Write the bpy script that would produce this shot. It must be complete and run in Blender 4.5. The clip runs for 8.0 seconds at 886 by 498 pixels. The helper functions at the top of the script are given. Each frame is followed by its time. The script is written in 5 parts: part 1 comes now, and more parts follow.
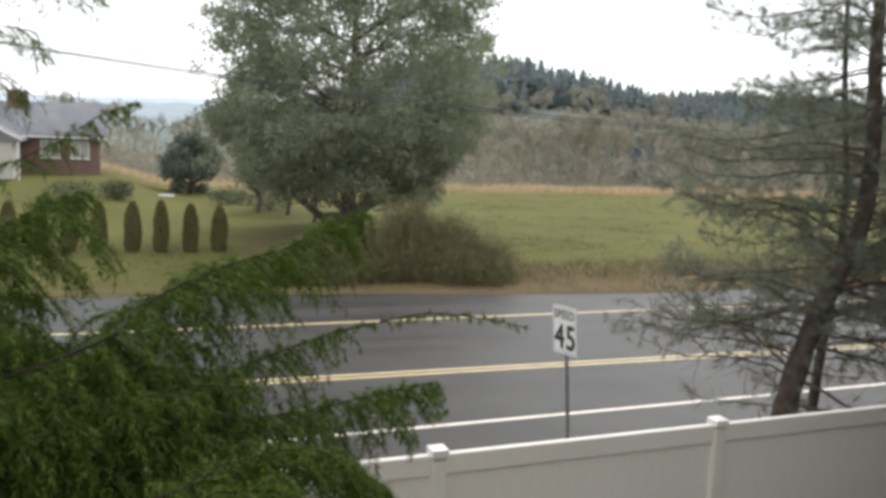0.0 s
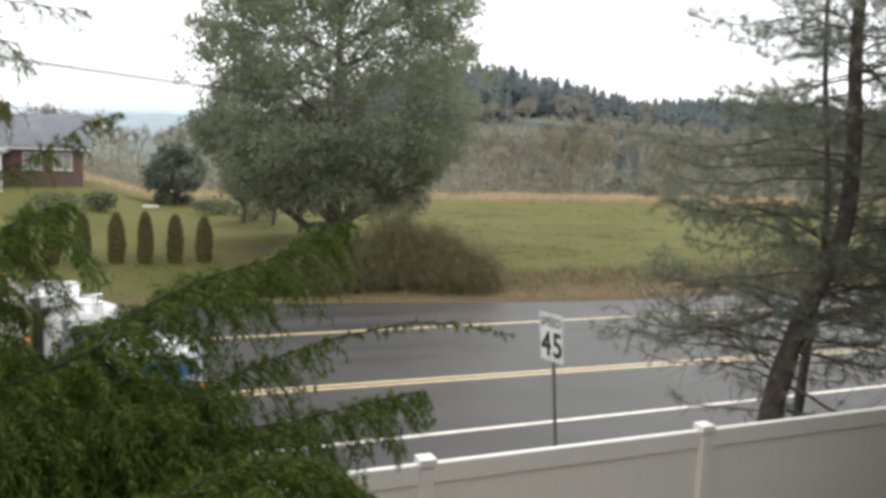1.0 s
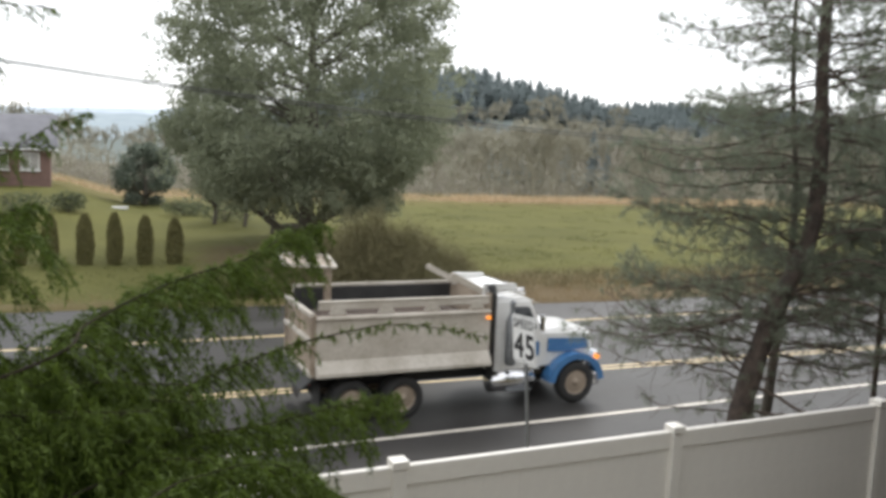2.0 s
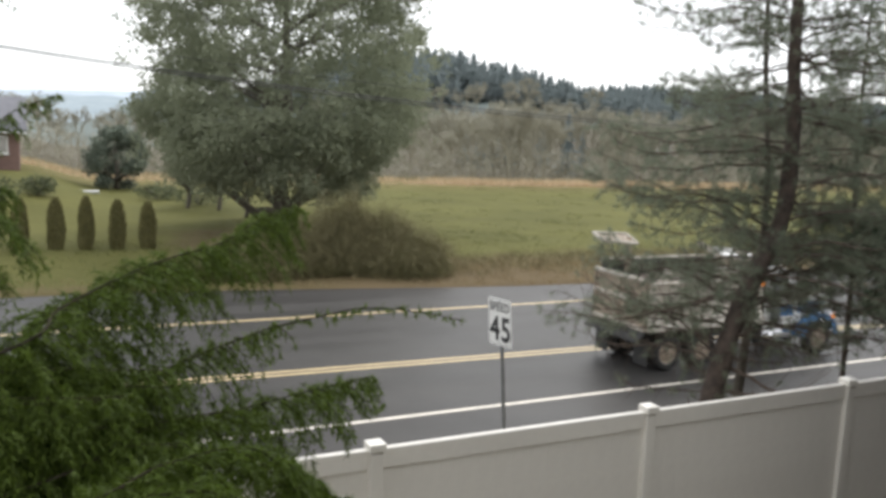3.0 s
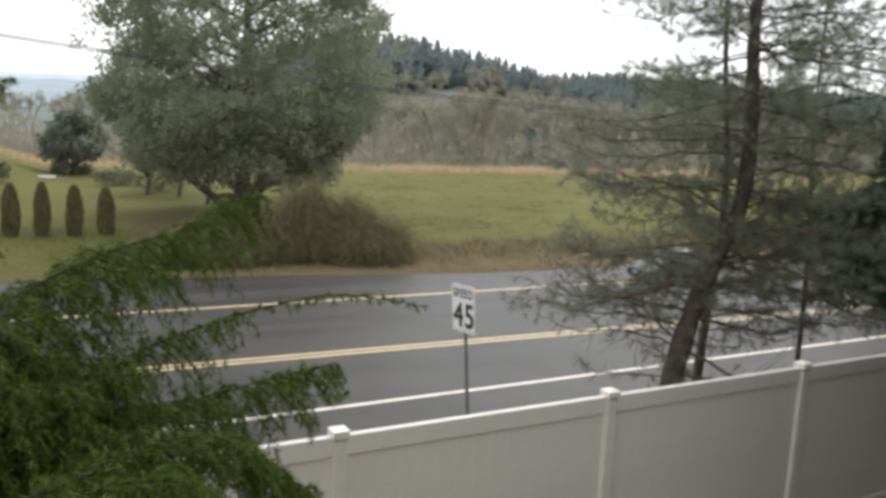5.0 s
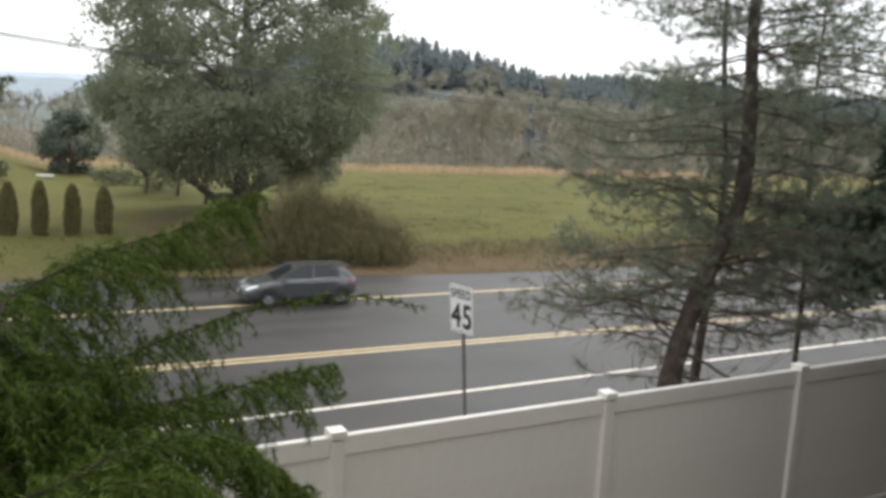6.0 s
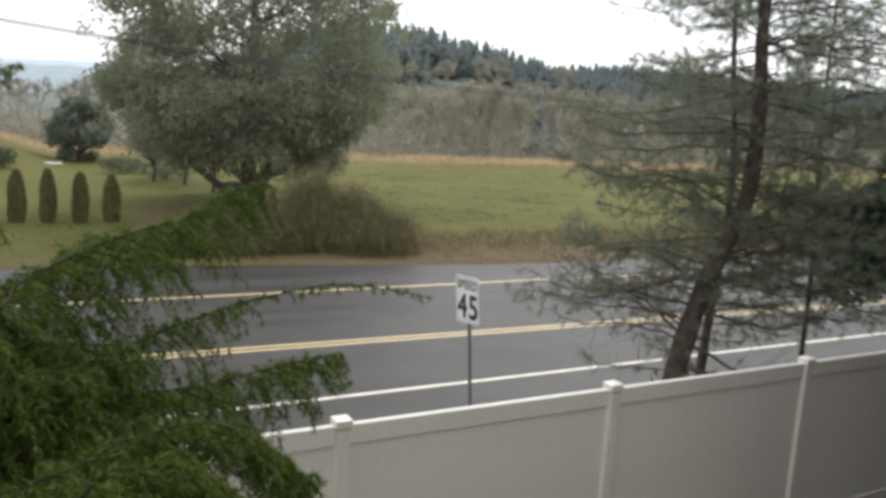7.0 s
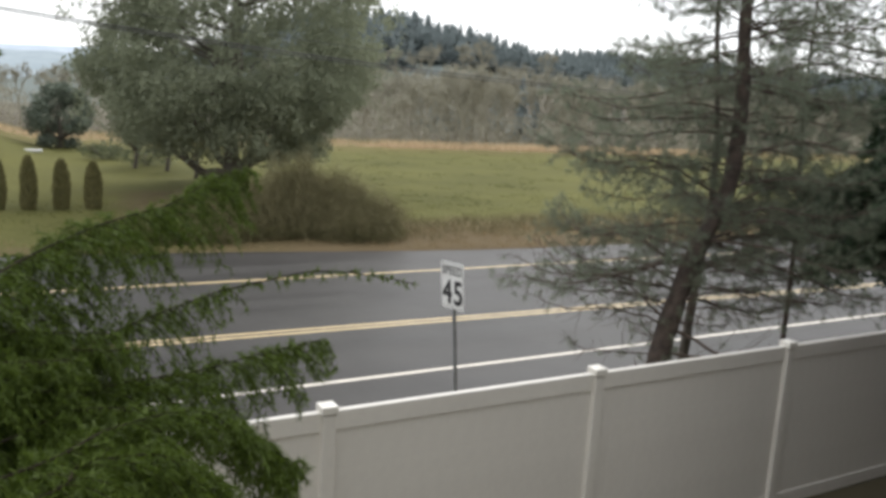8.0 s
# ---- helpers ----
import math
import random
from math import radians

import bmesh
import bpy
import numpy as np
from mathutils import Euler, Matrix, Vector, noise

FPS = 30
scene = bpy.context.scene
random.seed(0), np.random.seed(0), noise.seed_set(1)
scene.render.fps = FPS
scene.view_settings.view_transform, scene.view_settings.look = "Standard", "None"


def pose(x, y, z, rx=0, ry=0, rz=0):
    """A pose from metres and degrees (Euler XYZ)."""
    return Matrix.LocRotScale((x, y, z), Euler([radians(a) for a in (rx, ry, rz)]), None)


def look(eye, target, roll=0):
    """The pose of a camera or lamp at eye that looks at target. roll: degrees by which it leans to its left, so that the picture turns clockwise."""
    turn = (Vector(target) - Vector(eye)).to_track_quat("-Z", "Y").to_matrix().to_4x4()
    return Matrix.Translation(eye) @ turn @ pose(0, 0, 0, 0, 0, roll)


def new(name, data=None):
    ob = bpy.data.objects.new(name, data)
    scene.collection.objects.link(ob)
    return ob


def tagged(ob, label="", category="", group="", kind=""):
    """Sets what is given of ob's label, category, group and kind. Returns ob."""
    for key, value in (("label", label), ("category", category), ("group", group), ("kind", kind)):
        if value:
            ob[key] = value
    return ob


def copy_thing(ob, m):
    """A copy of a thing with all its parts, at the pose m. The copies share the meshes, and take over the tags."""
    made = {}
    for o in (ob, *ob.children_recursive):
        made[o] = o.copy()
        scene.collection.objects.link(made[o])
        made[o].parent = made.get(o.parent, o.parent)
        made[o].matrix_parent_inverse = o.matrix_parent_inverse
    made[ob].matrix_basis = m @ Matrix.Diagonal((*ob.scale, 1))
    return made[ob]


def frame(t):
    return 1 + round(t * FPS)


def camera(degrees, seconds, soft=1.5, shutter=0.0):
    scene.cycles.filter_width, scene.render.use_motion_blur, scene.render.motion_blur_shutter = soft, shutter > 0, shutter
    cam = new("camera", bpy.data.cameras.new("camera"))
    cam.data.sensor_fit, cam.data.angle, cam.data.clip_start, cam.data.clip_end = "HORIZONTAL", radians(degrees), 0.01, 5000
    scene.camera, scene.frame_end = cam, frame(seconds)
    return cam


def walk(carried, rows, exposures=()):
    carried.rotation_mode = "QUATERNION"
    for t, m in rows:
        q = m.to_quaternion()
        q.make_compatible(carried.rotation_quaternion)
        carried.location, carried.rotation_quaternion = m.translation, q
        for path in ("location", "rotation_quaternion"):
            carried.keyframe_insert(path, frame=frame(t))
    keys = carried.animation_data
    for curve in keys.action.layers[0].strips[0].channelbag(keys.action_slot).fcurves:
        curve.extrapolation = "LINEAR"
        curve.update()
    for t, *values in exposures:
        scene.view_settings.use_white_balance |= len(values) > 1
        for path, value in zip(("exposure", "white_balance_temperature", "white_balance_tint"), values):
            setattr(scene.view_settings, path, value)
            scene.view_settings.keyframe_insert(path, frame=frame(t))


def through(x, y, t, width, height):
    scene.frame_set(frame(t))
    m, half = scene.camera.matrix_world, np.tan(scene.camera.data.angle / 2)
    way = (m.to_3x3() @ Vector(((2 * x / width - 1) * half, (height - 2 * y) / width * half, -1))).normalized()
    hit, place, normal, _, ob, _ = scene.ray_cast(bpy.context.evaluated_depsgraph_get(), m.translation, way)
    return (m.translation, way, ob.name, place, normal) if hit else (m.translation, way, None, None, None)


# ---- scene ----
# camera: hand-held at an upper window, turning slowly to the right
cam = camera(56.44, 8.0, soft=3.6, shutter=0.15)
EYE = (0.0, 0.0, 6.5)
PATH = [(0, -21.67, -7.73, -2.61),
        (0.5, -22.22, -7.42, -2.11),
        (1, -22.70, -7.09, -2.22),
        (1.5, -23.79, -6.70, -2.61),
        (1.7, -24.12, -6.76, -2.58),
        (2.8, -25.80, -7.57, -2.55),
        (3, -26.23, -7.96, -2.55),
        (3.5, -27.14, -8.03, -2.84),
        (4, -27.69, -8.18, -2.40),
        (4.5, -28.19, -8.39, -2.80),
        (4.7, -28.46, -8.58, -2.82),
        (5.8, -29.03, -8.85, -3.12),
        (6, -28.82, -8.72, -3.16),
        (6.5, -28.25, -9.40, -2.94),
        (7, -28.30, -9.41, -3.52),
        (7.5, -28.49, -9.96, -2.15),
        (8, -29.39, -10.32, -3.44)]
# the phone's exposure drifts a little
LIGHT = [(0.0, 0.76, 6350, 10), (1.5, 0.79, 6350, 10), (3.0, 0.75, 6350, 10), (5.5, 0.70, 6350, 10), (8.0, 0.66, 6350, 10)]
walk(cam, [(t, pose(*EYE, 90 + p, r, y)) for t, y, p, r in PATH], LIGHT)

# ---------------------------------------------------------------- light
world = bpy.data.worlds.new("overcast")
scene.world = world
world.use_nodes = True
wn, wl = world.node_tree.nodes, world.node_tree.links
wn.clear()
w_out = wn.new("ShaderNodeOutputWorld")
w_mix = wn.new("ShaderNodeMixShader")
w_mix.inputs[0].default_value = 0.88
w_sky = wn.new("ShaderNodeTexSky")
w_sky.sky_type = "NISHITA"
w_sky.sun_disc = False
w_sky.sun_elevation, w_sky.sun_rotation = radians(48), radians(38)
w_b1, w_b2 = wn.new("ShaderNodeBackground"), wn.new("ShaderNodeBackground")
w_b1.inputs[1].default_value = 0.10
w_b2.inputs[1].default_value = 1.02
# cloud deck: nearly even, a little mottled
w_co, w_no, w_ra = wn.new("ShaderNodeTexCoord"), wn.new("ShaderNodeTexNoise"), wn.new("ShaderNodeValToRGB")
w_no.inputs["Scale"].default_value, w_no.inputs["Detail"].default_value = 1.6, 4
w_ra.color_ramp.elements[0].position, w_ra.color_ramp.elements[1].position = 0.3, 0.75
w_ra.color_ramp.elements[0].color, w_ra.color_ramp.elements[1].color = (0.90, 0.90, 0.90, 1), (1.0, 0.992, 0.978, 1)
wl.new(w_co.outputs["Generated"], w_no.inputs["Vector"])
wl.new(w_no.outputs["Fac"], w_ra.inputs[0])
wl.new(w_ra.outputs[0], w_b2.inputs[0])
wl.new(w_sky.outputs[0], w_b1.inputs[0])
wl.new(w_b1.outputs[0], w_mix.inputs[1])
wl.new(w_b2.outputs[0], w_mix.inputs[2])
wl.new(w_mix.outputs[0], w_out.inputs[0])

sun = new("sun", bpy.data.lights.new("sun", "SUN"))
sun.data.energy, sun.data.angle, sun.data.color = 1.15, radians(30), (1.0, 0.96, 0.9)
sun.matrix_basis = look((0, 0, 0), (-math.sin(radians(38)), -math.cos(radians(38)), -math.tan(radians(48))))

# ---------------------------------------------------------------- materials


def mat(name, a, b=None, rough=0.7, scale=3.0, fine=40.0, bump=0.15, metal=0.0, spec=0.5, dist=0.01, spread=(0.35, 0.65), island=0.0, glow=0.0, coat=0.0, objrand=0.0):
    """Two tones mixed by coarse and fine noise, with fine relief; island: tone changes leaf by leaf."""
    m = bpy.data.materials.new(name)
    m.use_nodes = True
    n, l = m.node_tree.nodes, m.node_tree.links
    p = n["Principled BSDF"]
    b = b or tuple(c * 0.75 for c in a)
    co = n.new("ShaderNodeNewGeometry") if island == -1 else n.new("ShaderNodeTexCoord")
    n1, n2 = n.new("ShaderNodeTexNoise"), n.new("ShaderNodeTexNoise")
    n1.inputs["Scale"].default_value, n2.inputs["Scale"].default_value = scale, fine
    n1.inputs["Detail"].default_value, n2.inputs["Detail"].default_value = 5, 3
    l.new(co.outputs["Object"], n1.inputs["Vector"])
    l.new(co.outputs["Object"], n2.inputs["Vector"])
    add = n.new("ShaderNodeMath")
    add.operation = "MULTIPLY_ADD"
    add.inputs[1].default_value = 0.35
    l.new(n2.outputs["Fac"], add.inputs[0])
    sub = n.new("ShaderNodeMath")
    sub.operation = "MULTIPLY"
    sub.inputs[1].default_value = 0.65
    l.new(n1.outputs["Fac"], sub.inputs[0])
    l.new(sub.outputs[0], add.inputs[2])
    fac = add.outputs[0]
    if island > 0 or objrand > 0:
        if island > 0:
            g = n.new("ShaderNodeNewGeometry")
            src, amount = g.outputs["Random Per Island"], island
        else:
            g = n.new("ShaderNodeObjectInfo")
            src, amount = g.outputs["Random"], objrand
        mm = n.new("ShaderNodeMix")
        mm.inputs[0].default_value = amount
        l.new(fac, mm.inputs[2])
        l.new(src, mm.inputs[3])
        fac = mm.outputs[0]
    ramp = n.new("ShaderNodeValToRGB")
    ramp.color_ramp.elements[0].position, ramp.color_ramp.elements[1].position = spread
    ramp.color_ramp.elements[0].color, ramp.color_ramp.elements[1].color = (*b, 1), (*a, 1)
    l.new(fac, ramp.inputs[0])
    l.new(ramp.outputs[0], p.inputs["Base Color"])
    p.inputs["Roughness"].default_value, p.inputs["Metallic"].default_value = rough, metal
    p.inputs["Specular IOR Level"].default_value = spec
    p.inputs["Coat Weight"].default_value = coat
    if bump:
        bp = n.new("ShaderNodeBump")
        bp.inputs["Strength"].default_value, bp.inputs["Distance"].default_value = bump, dist
        l.new(n2.outputs["Fac"], bp.inputs["Height"])
        l.new(bp.outputs[0], p.inputs["Normal"])
    if glow:
        p.inputs["Emission Color"].default_value = (*a, 1)
        p.inputs["Emission Strength"].default_value = glow
    return m


def leafmat(name, a, b, through=0.25, rough=0.6, island=0.7, spec=0.3):
    m = mat(name, a, b, rough=rough, scale=0.6, fine=6, bump=0, spec=spec, island=island, spread=(0.2, 0.8))
    n, l = m.node_tree.nodes, m.node_tree.links
    p, out = n["Principled BSDF"], n["Material Output"]
    t, mx = n.new("ShaderNodeBsdfTranslucent"), n.new("ShaderNodeMixShader")
    mx.inputs[0].default_value = through
    l.new(p.inputs["Base Color"].links[0].from_socket, t.inputs["Color"])
    l.new(p.outputs[0], mx.inputs[1])
    l.new(t.outputs[0], mx.inputs[2])
    l.new(mx.outputs[0], out.inputs[0])
    return m


def glassmat(name, tint=(0.02, 0.025, 0.03), rough=0.05):
    """Dark vehicle glass: a glossy sheet over an unlit cabin."""
    return mat(name, tint, tuple(c * 0.7 for c in tint), rough=rough, bump=0, spec=0.5, scale=1)


M_asphalt = mat("asphalt", (0.062, 0.059, 0.057), (0.038, 0.036, 0.035), rough=0.5, scale=0.35, fine=60, bump=0.35, spec=0.17, dist=0.006)
M_white_line = mat("white_paint_line", (0.74, 0.685, 0.595), (0.44, 0.41, 0.36), rough=0.6, scale=2.5, fine=35, bump=0.1, spread=(0.25, 0.5))
M_yellow_line = mat("yellow_paint_line", (0.86, 0.67, 0.36), (0.58, 0.43, 0.21), rough=0.45, scale=2.5, fine=35, bump=0.1, spread=(0.25, 0.5))
M_vinyl = mat("white_vinyl", (0.80, 0.77, 0.705), (0.73, 0.70, 0.64), rough=0.38, scale=0.8, fine=14, bump=0.03)
M_sign = mat("sign_white", (0.78, 0.78, 0.77), (0.70, 0.70, 0.69), rough=0.45, scale=4, bump=0)
M_sign_black = mat("sign_black", (0.025, 0.025, 0.028), rough=0.5, bump=0)
M_steel = mat("galvanised_steel", (0.30, 0.31, 0.32), (0.20, 0.21, 0.22), rough=0.5, metal=0.7, scale=8, bump=0.05)
M_bark_pine = mat("pine_bark", (0.105, 0.078, 0.062), (0.038, 0.029, 0.025), rough=0.9, scale=9, fine=45, bump=0.9, dist=0.02)
M_bark_grey = mat("grey_bark", (0.17, 0.15, 0.125), (0.07, 0.06, 0.05), rough=0.9, scale=5, fine=30, bump=0.8, dist=0.03)
M_twig_dark = mat("dark_twig", (0.045, 0.034, 0.026), (0.025, 0.02, 0.016), rough=0.95, scale=6, bump=0.2, spec=0.1)
M_twig = mat("twig", (0.12, 0.09, 0.07), (0.06, 0.045, 0.035), rough=0.9, scale=6, bump=0.2)
M_cedar = leafmat("cedar_needles", (0.112, 0.164, 0.021), (0.054, 0.083, 0.011), 0.34)
M_pine = leafmat("pine_needles", (0.265, 0.30, 0.215), (0.165, 0.19, 0.138), 0.46)
M_dark_fir = leafmat("dark_conifer", (0.055, 0.095, 0.045), (0.022, 0.042, 0.022), 0.12)
# Leaf tones raised above true foliage to paint in a veil of haze.
M_oak = leafmat("hazed_evergreen_leaves", (0.295, 0.320, 0.222), (0.245, 0.268, 0.186), 0.5, rough=0.7, spec=0.3, island=0.4)
# Lighter, bluer leaf colour imitates haze in front of the round tree.
M_round = leafmat("hazed_round_leaves", (0.175, 0.205, 0.155), (0.12, 0.145, 0.115), 0.3)
M_shrub = leafmat("shrub_leaves", (0.12, 0.14, 0.075), (0.065, 0.078, 0.042), 0.25)
M_cypress = leafmat("cypress_leaves", (0.245, 0.225, 0.10), (0.15, 0.142, 0.062), 0.3)
M_bramble = leafmat("bramble_leaves", (0.205, 0.195, 0.085), (0.13, 0.124, 0.056), 0.35)
M_cane = mat("bramble_canes", (0.20, 0.178, 0.088), (0.135, 0.12, 0.06), rough=0.9, scale=3, bump=0, island=0.7, spread=(0.2, 0.8))
M_dry = leafmat("dry_grass", (0.36, 0.27, 0.15), (0.17, 0.13, 0.07), 0.3)
M_green_grass = leafmat("grass_blades", (0.17, 0.18, 0.06), (0.09, 0.10, 0.035), 0.3)
M_reed = leafmat("reeds", (0.70, 0.56, 0.38), (0.46, 0.34, 0.21), 0.3)
# Distance haze is painted into these pale blue-grey needle tones.
M_fir_hazed = leafmat("hazed_far_conifers", (0.26, 0.302, 0.302), (0.225, 0.264, 0.264), 0.5)
# Leafless woods lightened the same way: their tones include the haze.
M_bare_hazed = mat("hazed_bare_woods", (0.36, 0.345, 0.275), (0.325, 0.312, 0.25), rough=1.0, scale=0.03, fine=0.3, bump=0, island=0.4, spread=(0.2, 0.8), spec=0.1)
# Blue-grey stands for haze over the farthest land, set as base colour.
M_ridge_hazed = mat("hazed_distant_ridge", (0.50, 0.56, 0.62), (0.40, 0.46, 0.53), rough=1.0, scale=0.01, fine=0.05, bump=0, spec=0)
# Dark brown for the made-up heap that darkens the dump box.
M_box_filler = mat("box_filler", (0.09, 0.065, 0.05), (0.04, 0.03, 0.024), rough=0.95, scale=2, fine=25, bump=0.6, dist=0.03)
# Siding of the unseen wing, darkened to cut bounce onto the fence.
M_blocker = mat("blocker_dark_brown", (0.06, 0.05, 0.043), (0.042, 0.036, 0.031), rough=0.8, scale=0.6, fine=8, bump=0.1)
M_roof = mat("grey_shingles", (0.22, 0.22, 0.24), (0.15, 0.15, 0.17), rough=0.85, scale=0.8, fine=9, bump=0.4, dist=0.03)
M_brick = mat("red_brick", (0.225, 0.14, 0.12), (0.15, 0.097, 0.085), rough=0.9, scale=2, fine=14, bump=0.3)
M_siding = mat("pale_siding", (0.55, 0.54, 0.50), (0.47, 0.46, 0.43), rough=0.7, scale=0.6, fine=8, bump=0.1)
M_trim = mat("white_trim", (0.78, 0.78, 0.77), (0.68, 0.68, 0.67), rough=0.5, scale=2, bump=0.03)
M_curtain = mat("window_pale", (0.42, 0.40, 0.38), (0.30, 0.29, 0.28), rough=0.25, scale=2, bump=0, spec=0.6)
M_cable = mat("black_cable", (0.03, 0.03, 0.032), rough=0.6, bump=0)
M_pole = mat("pole_wood", (0.17, 0.13, 0.10), (0.09, 0.07, 0.055), rough=0.9, scale=4, fine=30, bump=0.4)
M_tr_white = mat("truck_white", (0.78, 0.78, 0.77), (0.64, 0.63, 0.60), rough=0.25, scale=1.2, fine=12, bump=0.02, coat=0.4)
M_tr_blue = mat("truck_blue", (0.07, 0.20, 0.42), (0.05, 0.15, 0.33), rough=0.25, scale=1.2, fine=12, bump=0.02, coat=0.4)
M_tr_rail = mat("dusty_white_paint", (0.56, 0.52, 0.46), (0.38, 0.34, 0.28), rough=0.5, scale=1.4, fine=10, bump=0.06)
M_tr_box = mat("dump_box_paint", (0.38, 0.31, 0.24), (0.20, 0.155, 0.115), rough=0.55, scale=1.1, fine=9, bump=0.1)
M_tr_dark = mat("chassis_black", (0.035, 0.034, 0.033), (0.02, 0.02, 0.02), rough=0.7, scale=3, bump=0.1)
M_rubber = mat("rubber", (0.035, 0.034, 0.033), (0.022, 0.022, 0.022), rough=0.85, scale=5, fine=40, bump=0.2)
M_alloy = mat("alloy", (0.55, 0.55, 0.56), (0.40, 0.40, 0.41), rough=0.35, metal=0.8, scale=6, bump=0.02)
M_chrome = mat("chrome", (0.75, 0.75, 0.76), (0.65, 0.65, 0.66), rough=0.12, metal=1.0, scale=3, bump=0)
M_amber = mat("amber_lamp", (1.0, 0.32, 0.04), (0.9, 0.25, 0.03), rough=0.2, bump=0, glow=0.7)
M_head = mat("headlamp", (0.9, 0.92, 0.95), (0.8, 0.82, 0.85), rough=0.1, bump=0, glow=0.08)
M_red = mat("red_lamp", (0.5, 0.02, 0.02), (0.35, 0.015, 0.015), rough=0.15, bump=0)
M_glass = glassmat("vehicle_glass")
M_car = mat("car_dark_grey", (0.10, 0.105, 0.112), (0.08, 0.084, 0.09), rough=0.25, metal=0.3, scale=2, fine=10, bump=0, spec=0.7, coat=1.0)
M_bluish = mat("plate_plain", (0.5, 0.52, 0.56), rough=0.5, bump=0)


def groundmat():
    """Lawn and rough field: two greens, brown dead growth along the verge, bare bed under the big tree."""
    m = mat("meadow", (0.137, 0.133, 0.043), (0.090, 0.091, 0.030), rough=0.95, scale=0.12, fine=2.2, bump=0.5, dist=0.08, spec=0.1)
    n, l = m.node_tree.nodes, m.node_tree.links
    p = n["Principled BSDF"]
    base = p.inputs["Base Color"].links[0].from_socket
    co = n.new("ShaderNodeTexCoord")
    sep = n.new("ShaderNodeSeparateXYZ")
    l.new(co.outputs["Object"], sep.inputs[0])
    nz = n.new("ShaderNodeTexNoise")
    nz.inputs["Scale"].default_value, nz.inputs["Detail"].default_value = 0.16, 6
    l.new(co.outputs["Object"], nz.inputs["Vector"])

    def math_(op, a, b):
        q = n.new("ShaderNodeMath")
        q.operation = op
        for i, s in enumerate((a, b)):
            if isinstance(s, (int, float)):
                q.inputs[i].default_value = s
            else:
                l.new(s, q.inputs[i])
        return q.outputs[0]

    def band(value, lo, hi):
        q = n.new("ShaderNodeMapRange")
        q.interpolation_type = "SMOOTHSTEP"
        l.new(value, q.inputs[0])
        q.inputs[1].default_value, q.inputs[2].default_value = lo, hi
        return q.outputs[0]

    wob = math_("MULTIPLY", math_("SUBTRACT", nz.outputs["Fac"], 0.5), 9.0)
    y, x = math_("ADD", sep.outputs[1], wob), math_("ADD", sep.outputs[0], wob)

    def blend(fac, colour, under):
        q = n.new("ShaderNodeMix")
        q.data_type = "RGBA"
        l.new(fac, q.inputs[0])
        l.new(under, q.inputs[6])
        q.inputs[7].default_value = (*colour, 1)
        return q.outputs[2]

    verge = math_("MULTIPLY", band(y, 39.5, 36.0), band(x, 6.0, 13.0))
    base = blend(math_("MULTIPLY", verge, 0.75), (0.135, 0.098, 0.058), base)
    near = band(y, 33.9, 32.6)
    base = blend(math_("MULTIPLY", near, 0.6), (0.125, 0.092, 0.055), base)
    bed = math_("MULTIPLY", math_("MULTIPLY", band(y, 38.0, 41.0), band(y, 52.0, 47.0)), math_("MULTIPLY", band(x, 5.5, 8.0), band(x, 22.0, 17.0)))
    base = blend(math_("MULTIPLY", bed, 0.8), (0.125, 0.090, 0.055), base)
    far = math_("MULTIPLY", band(y, 80.0, 96.0), band(y, 118.0, 108.0))
    base = blend(math_("MULTIPLY", far, 0.5), (0.21, 0.155, 0.08), base)
    base = blend(band(y, 104.0, 116.0), (0.13, 0.115, 0.09), base)
    # hill floor painted in the firs' haze-paled blue-grey
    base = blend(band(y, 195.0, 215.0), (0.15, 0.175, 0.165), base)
    yard = band(sep.outputs[1], 15.5, 12.0)
    base = blend(yard, (0.115, 0.10, 0.065), base)
    l.new(base, p.inputs["Base Color"])
    return m


def wear_road(m):
    """Long darker oil and tyre bands along the lanes."""
    n, l = m.node_tree.nodes, m.node_tree.links
    p = n["Principled BSDF"]
    base = p.inputs["Base Color"].links[0].from_socket
    co, mp, nz, rp = n.new("ShaderNodeTexCoord"), n.new("ShaderNodeMapping"), n.new("ShaderNodeTexNoise"), n.new("ShaderNodeValToRGB")
    mp.inputs["Scale"].default_value = (0.02, 0.85, 1)
    nz.inputs["Scale"].default_value, nz.inputs["Detail"].default_value = 1.0, 4
    rp.color_ramp.elements[0].position, rp.color_ramp.elements[1].position = 0.34, 0.62
    rp.color_ramp.elements[0].color, rp.color_ramp.elements[1].color = (0.80, 0.80, 0.80, 1), (1.10, 1.10, 1.09, 1)
    l.new(co.outputs["Object"], mp.inputs["Vector"])
    l.new(mp.outputs[0], nz.inputs["Vector"])
    l.new(nz.outputs["Fac"], rp.inputs[0])
    q = n.new("ShaderNodeMix")
    q.data_type, q.blend_type = "RGBA", "MULTIPLY"
    q.inputs[0].default_value = 1.0
    l.new(base, q.inputs[6])
    l.new(rp.outputs[0], q.inputs[7])
    l.new(q.outputs[2], p.inputs["Base Color"])
    # damp and dry streaks
    rr = n.new("ShaderNodeMapRange")
    l.new(nz.outputs["Fac"], rr.inputs[0])
    rr.inputs[1].default_value, rr.inputs[2].default_value, rr.inputs[3].default_value, rr.inputs[4].default_value = 0.3, 0.7, 0.44, 0.54
    l.new(rr.outputs[0], p.inputs["Roughness"])


wear_road(M_asphalt)
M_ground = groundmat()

# ---------------------------------------------------------------- geometry helpers
rng = np.random.default_rng(7)


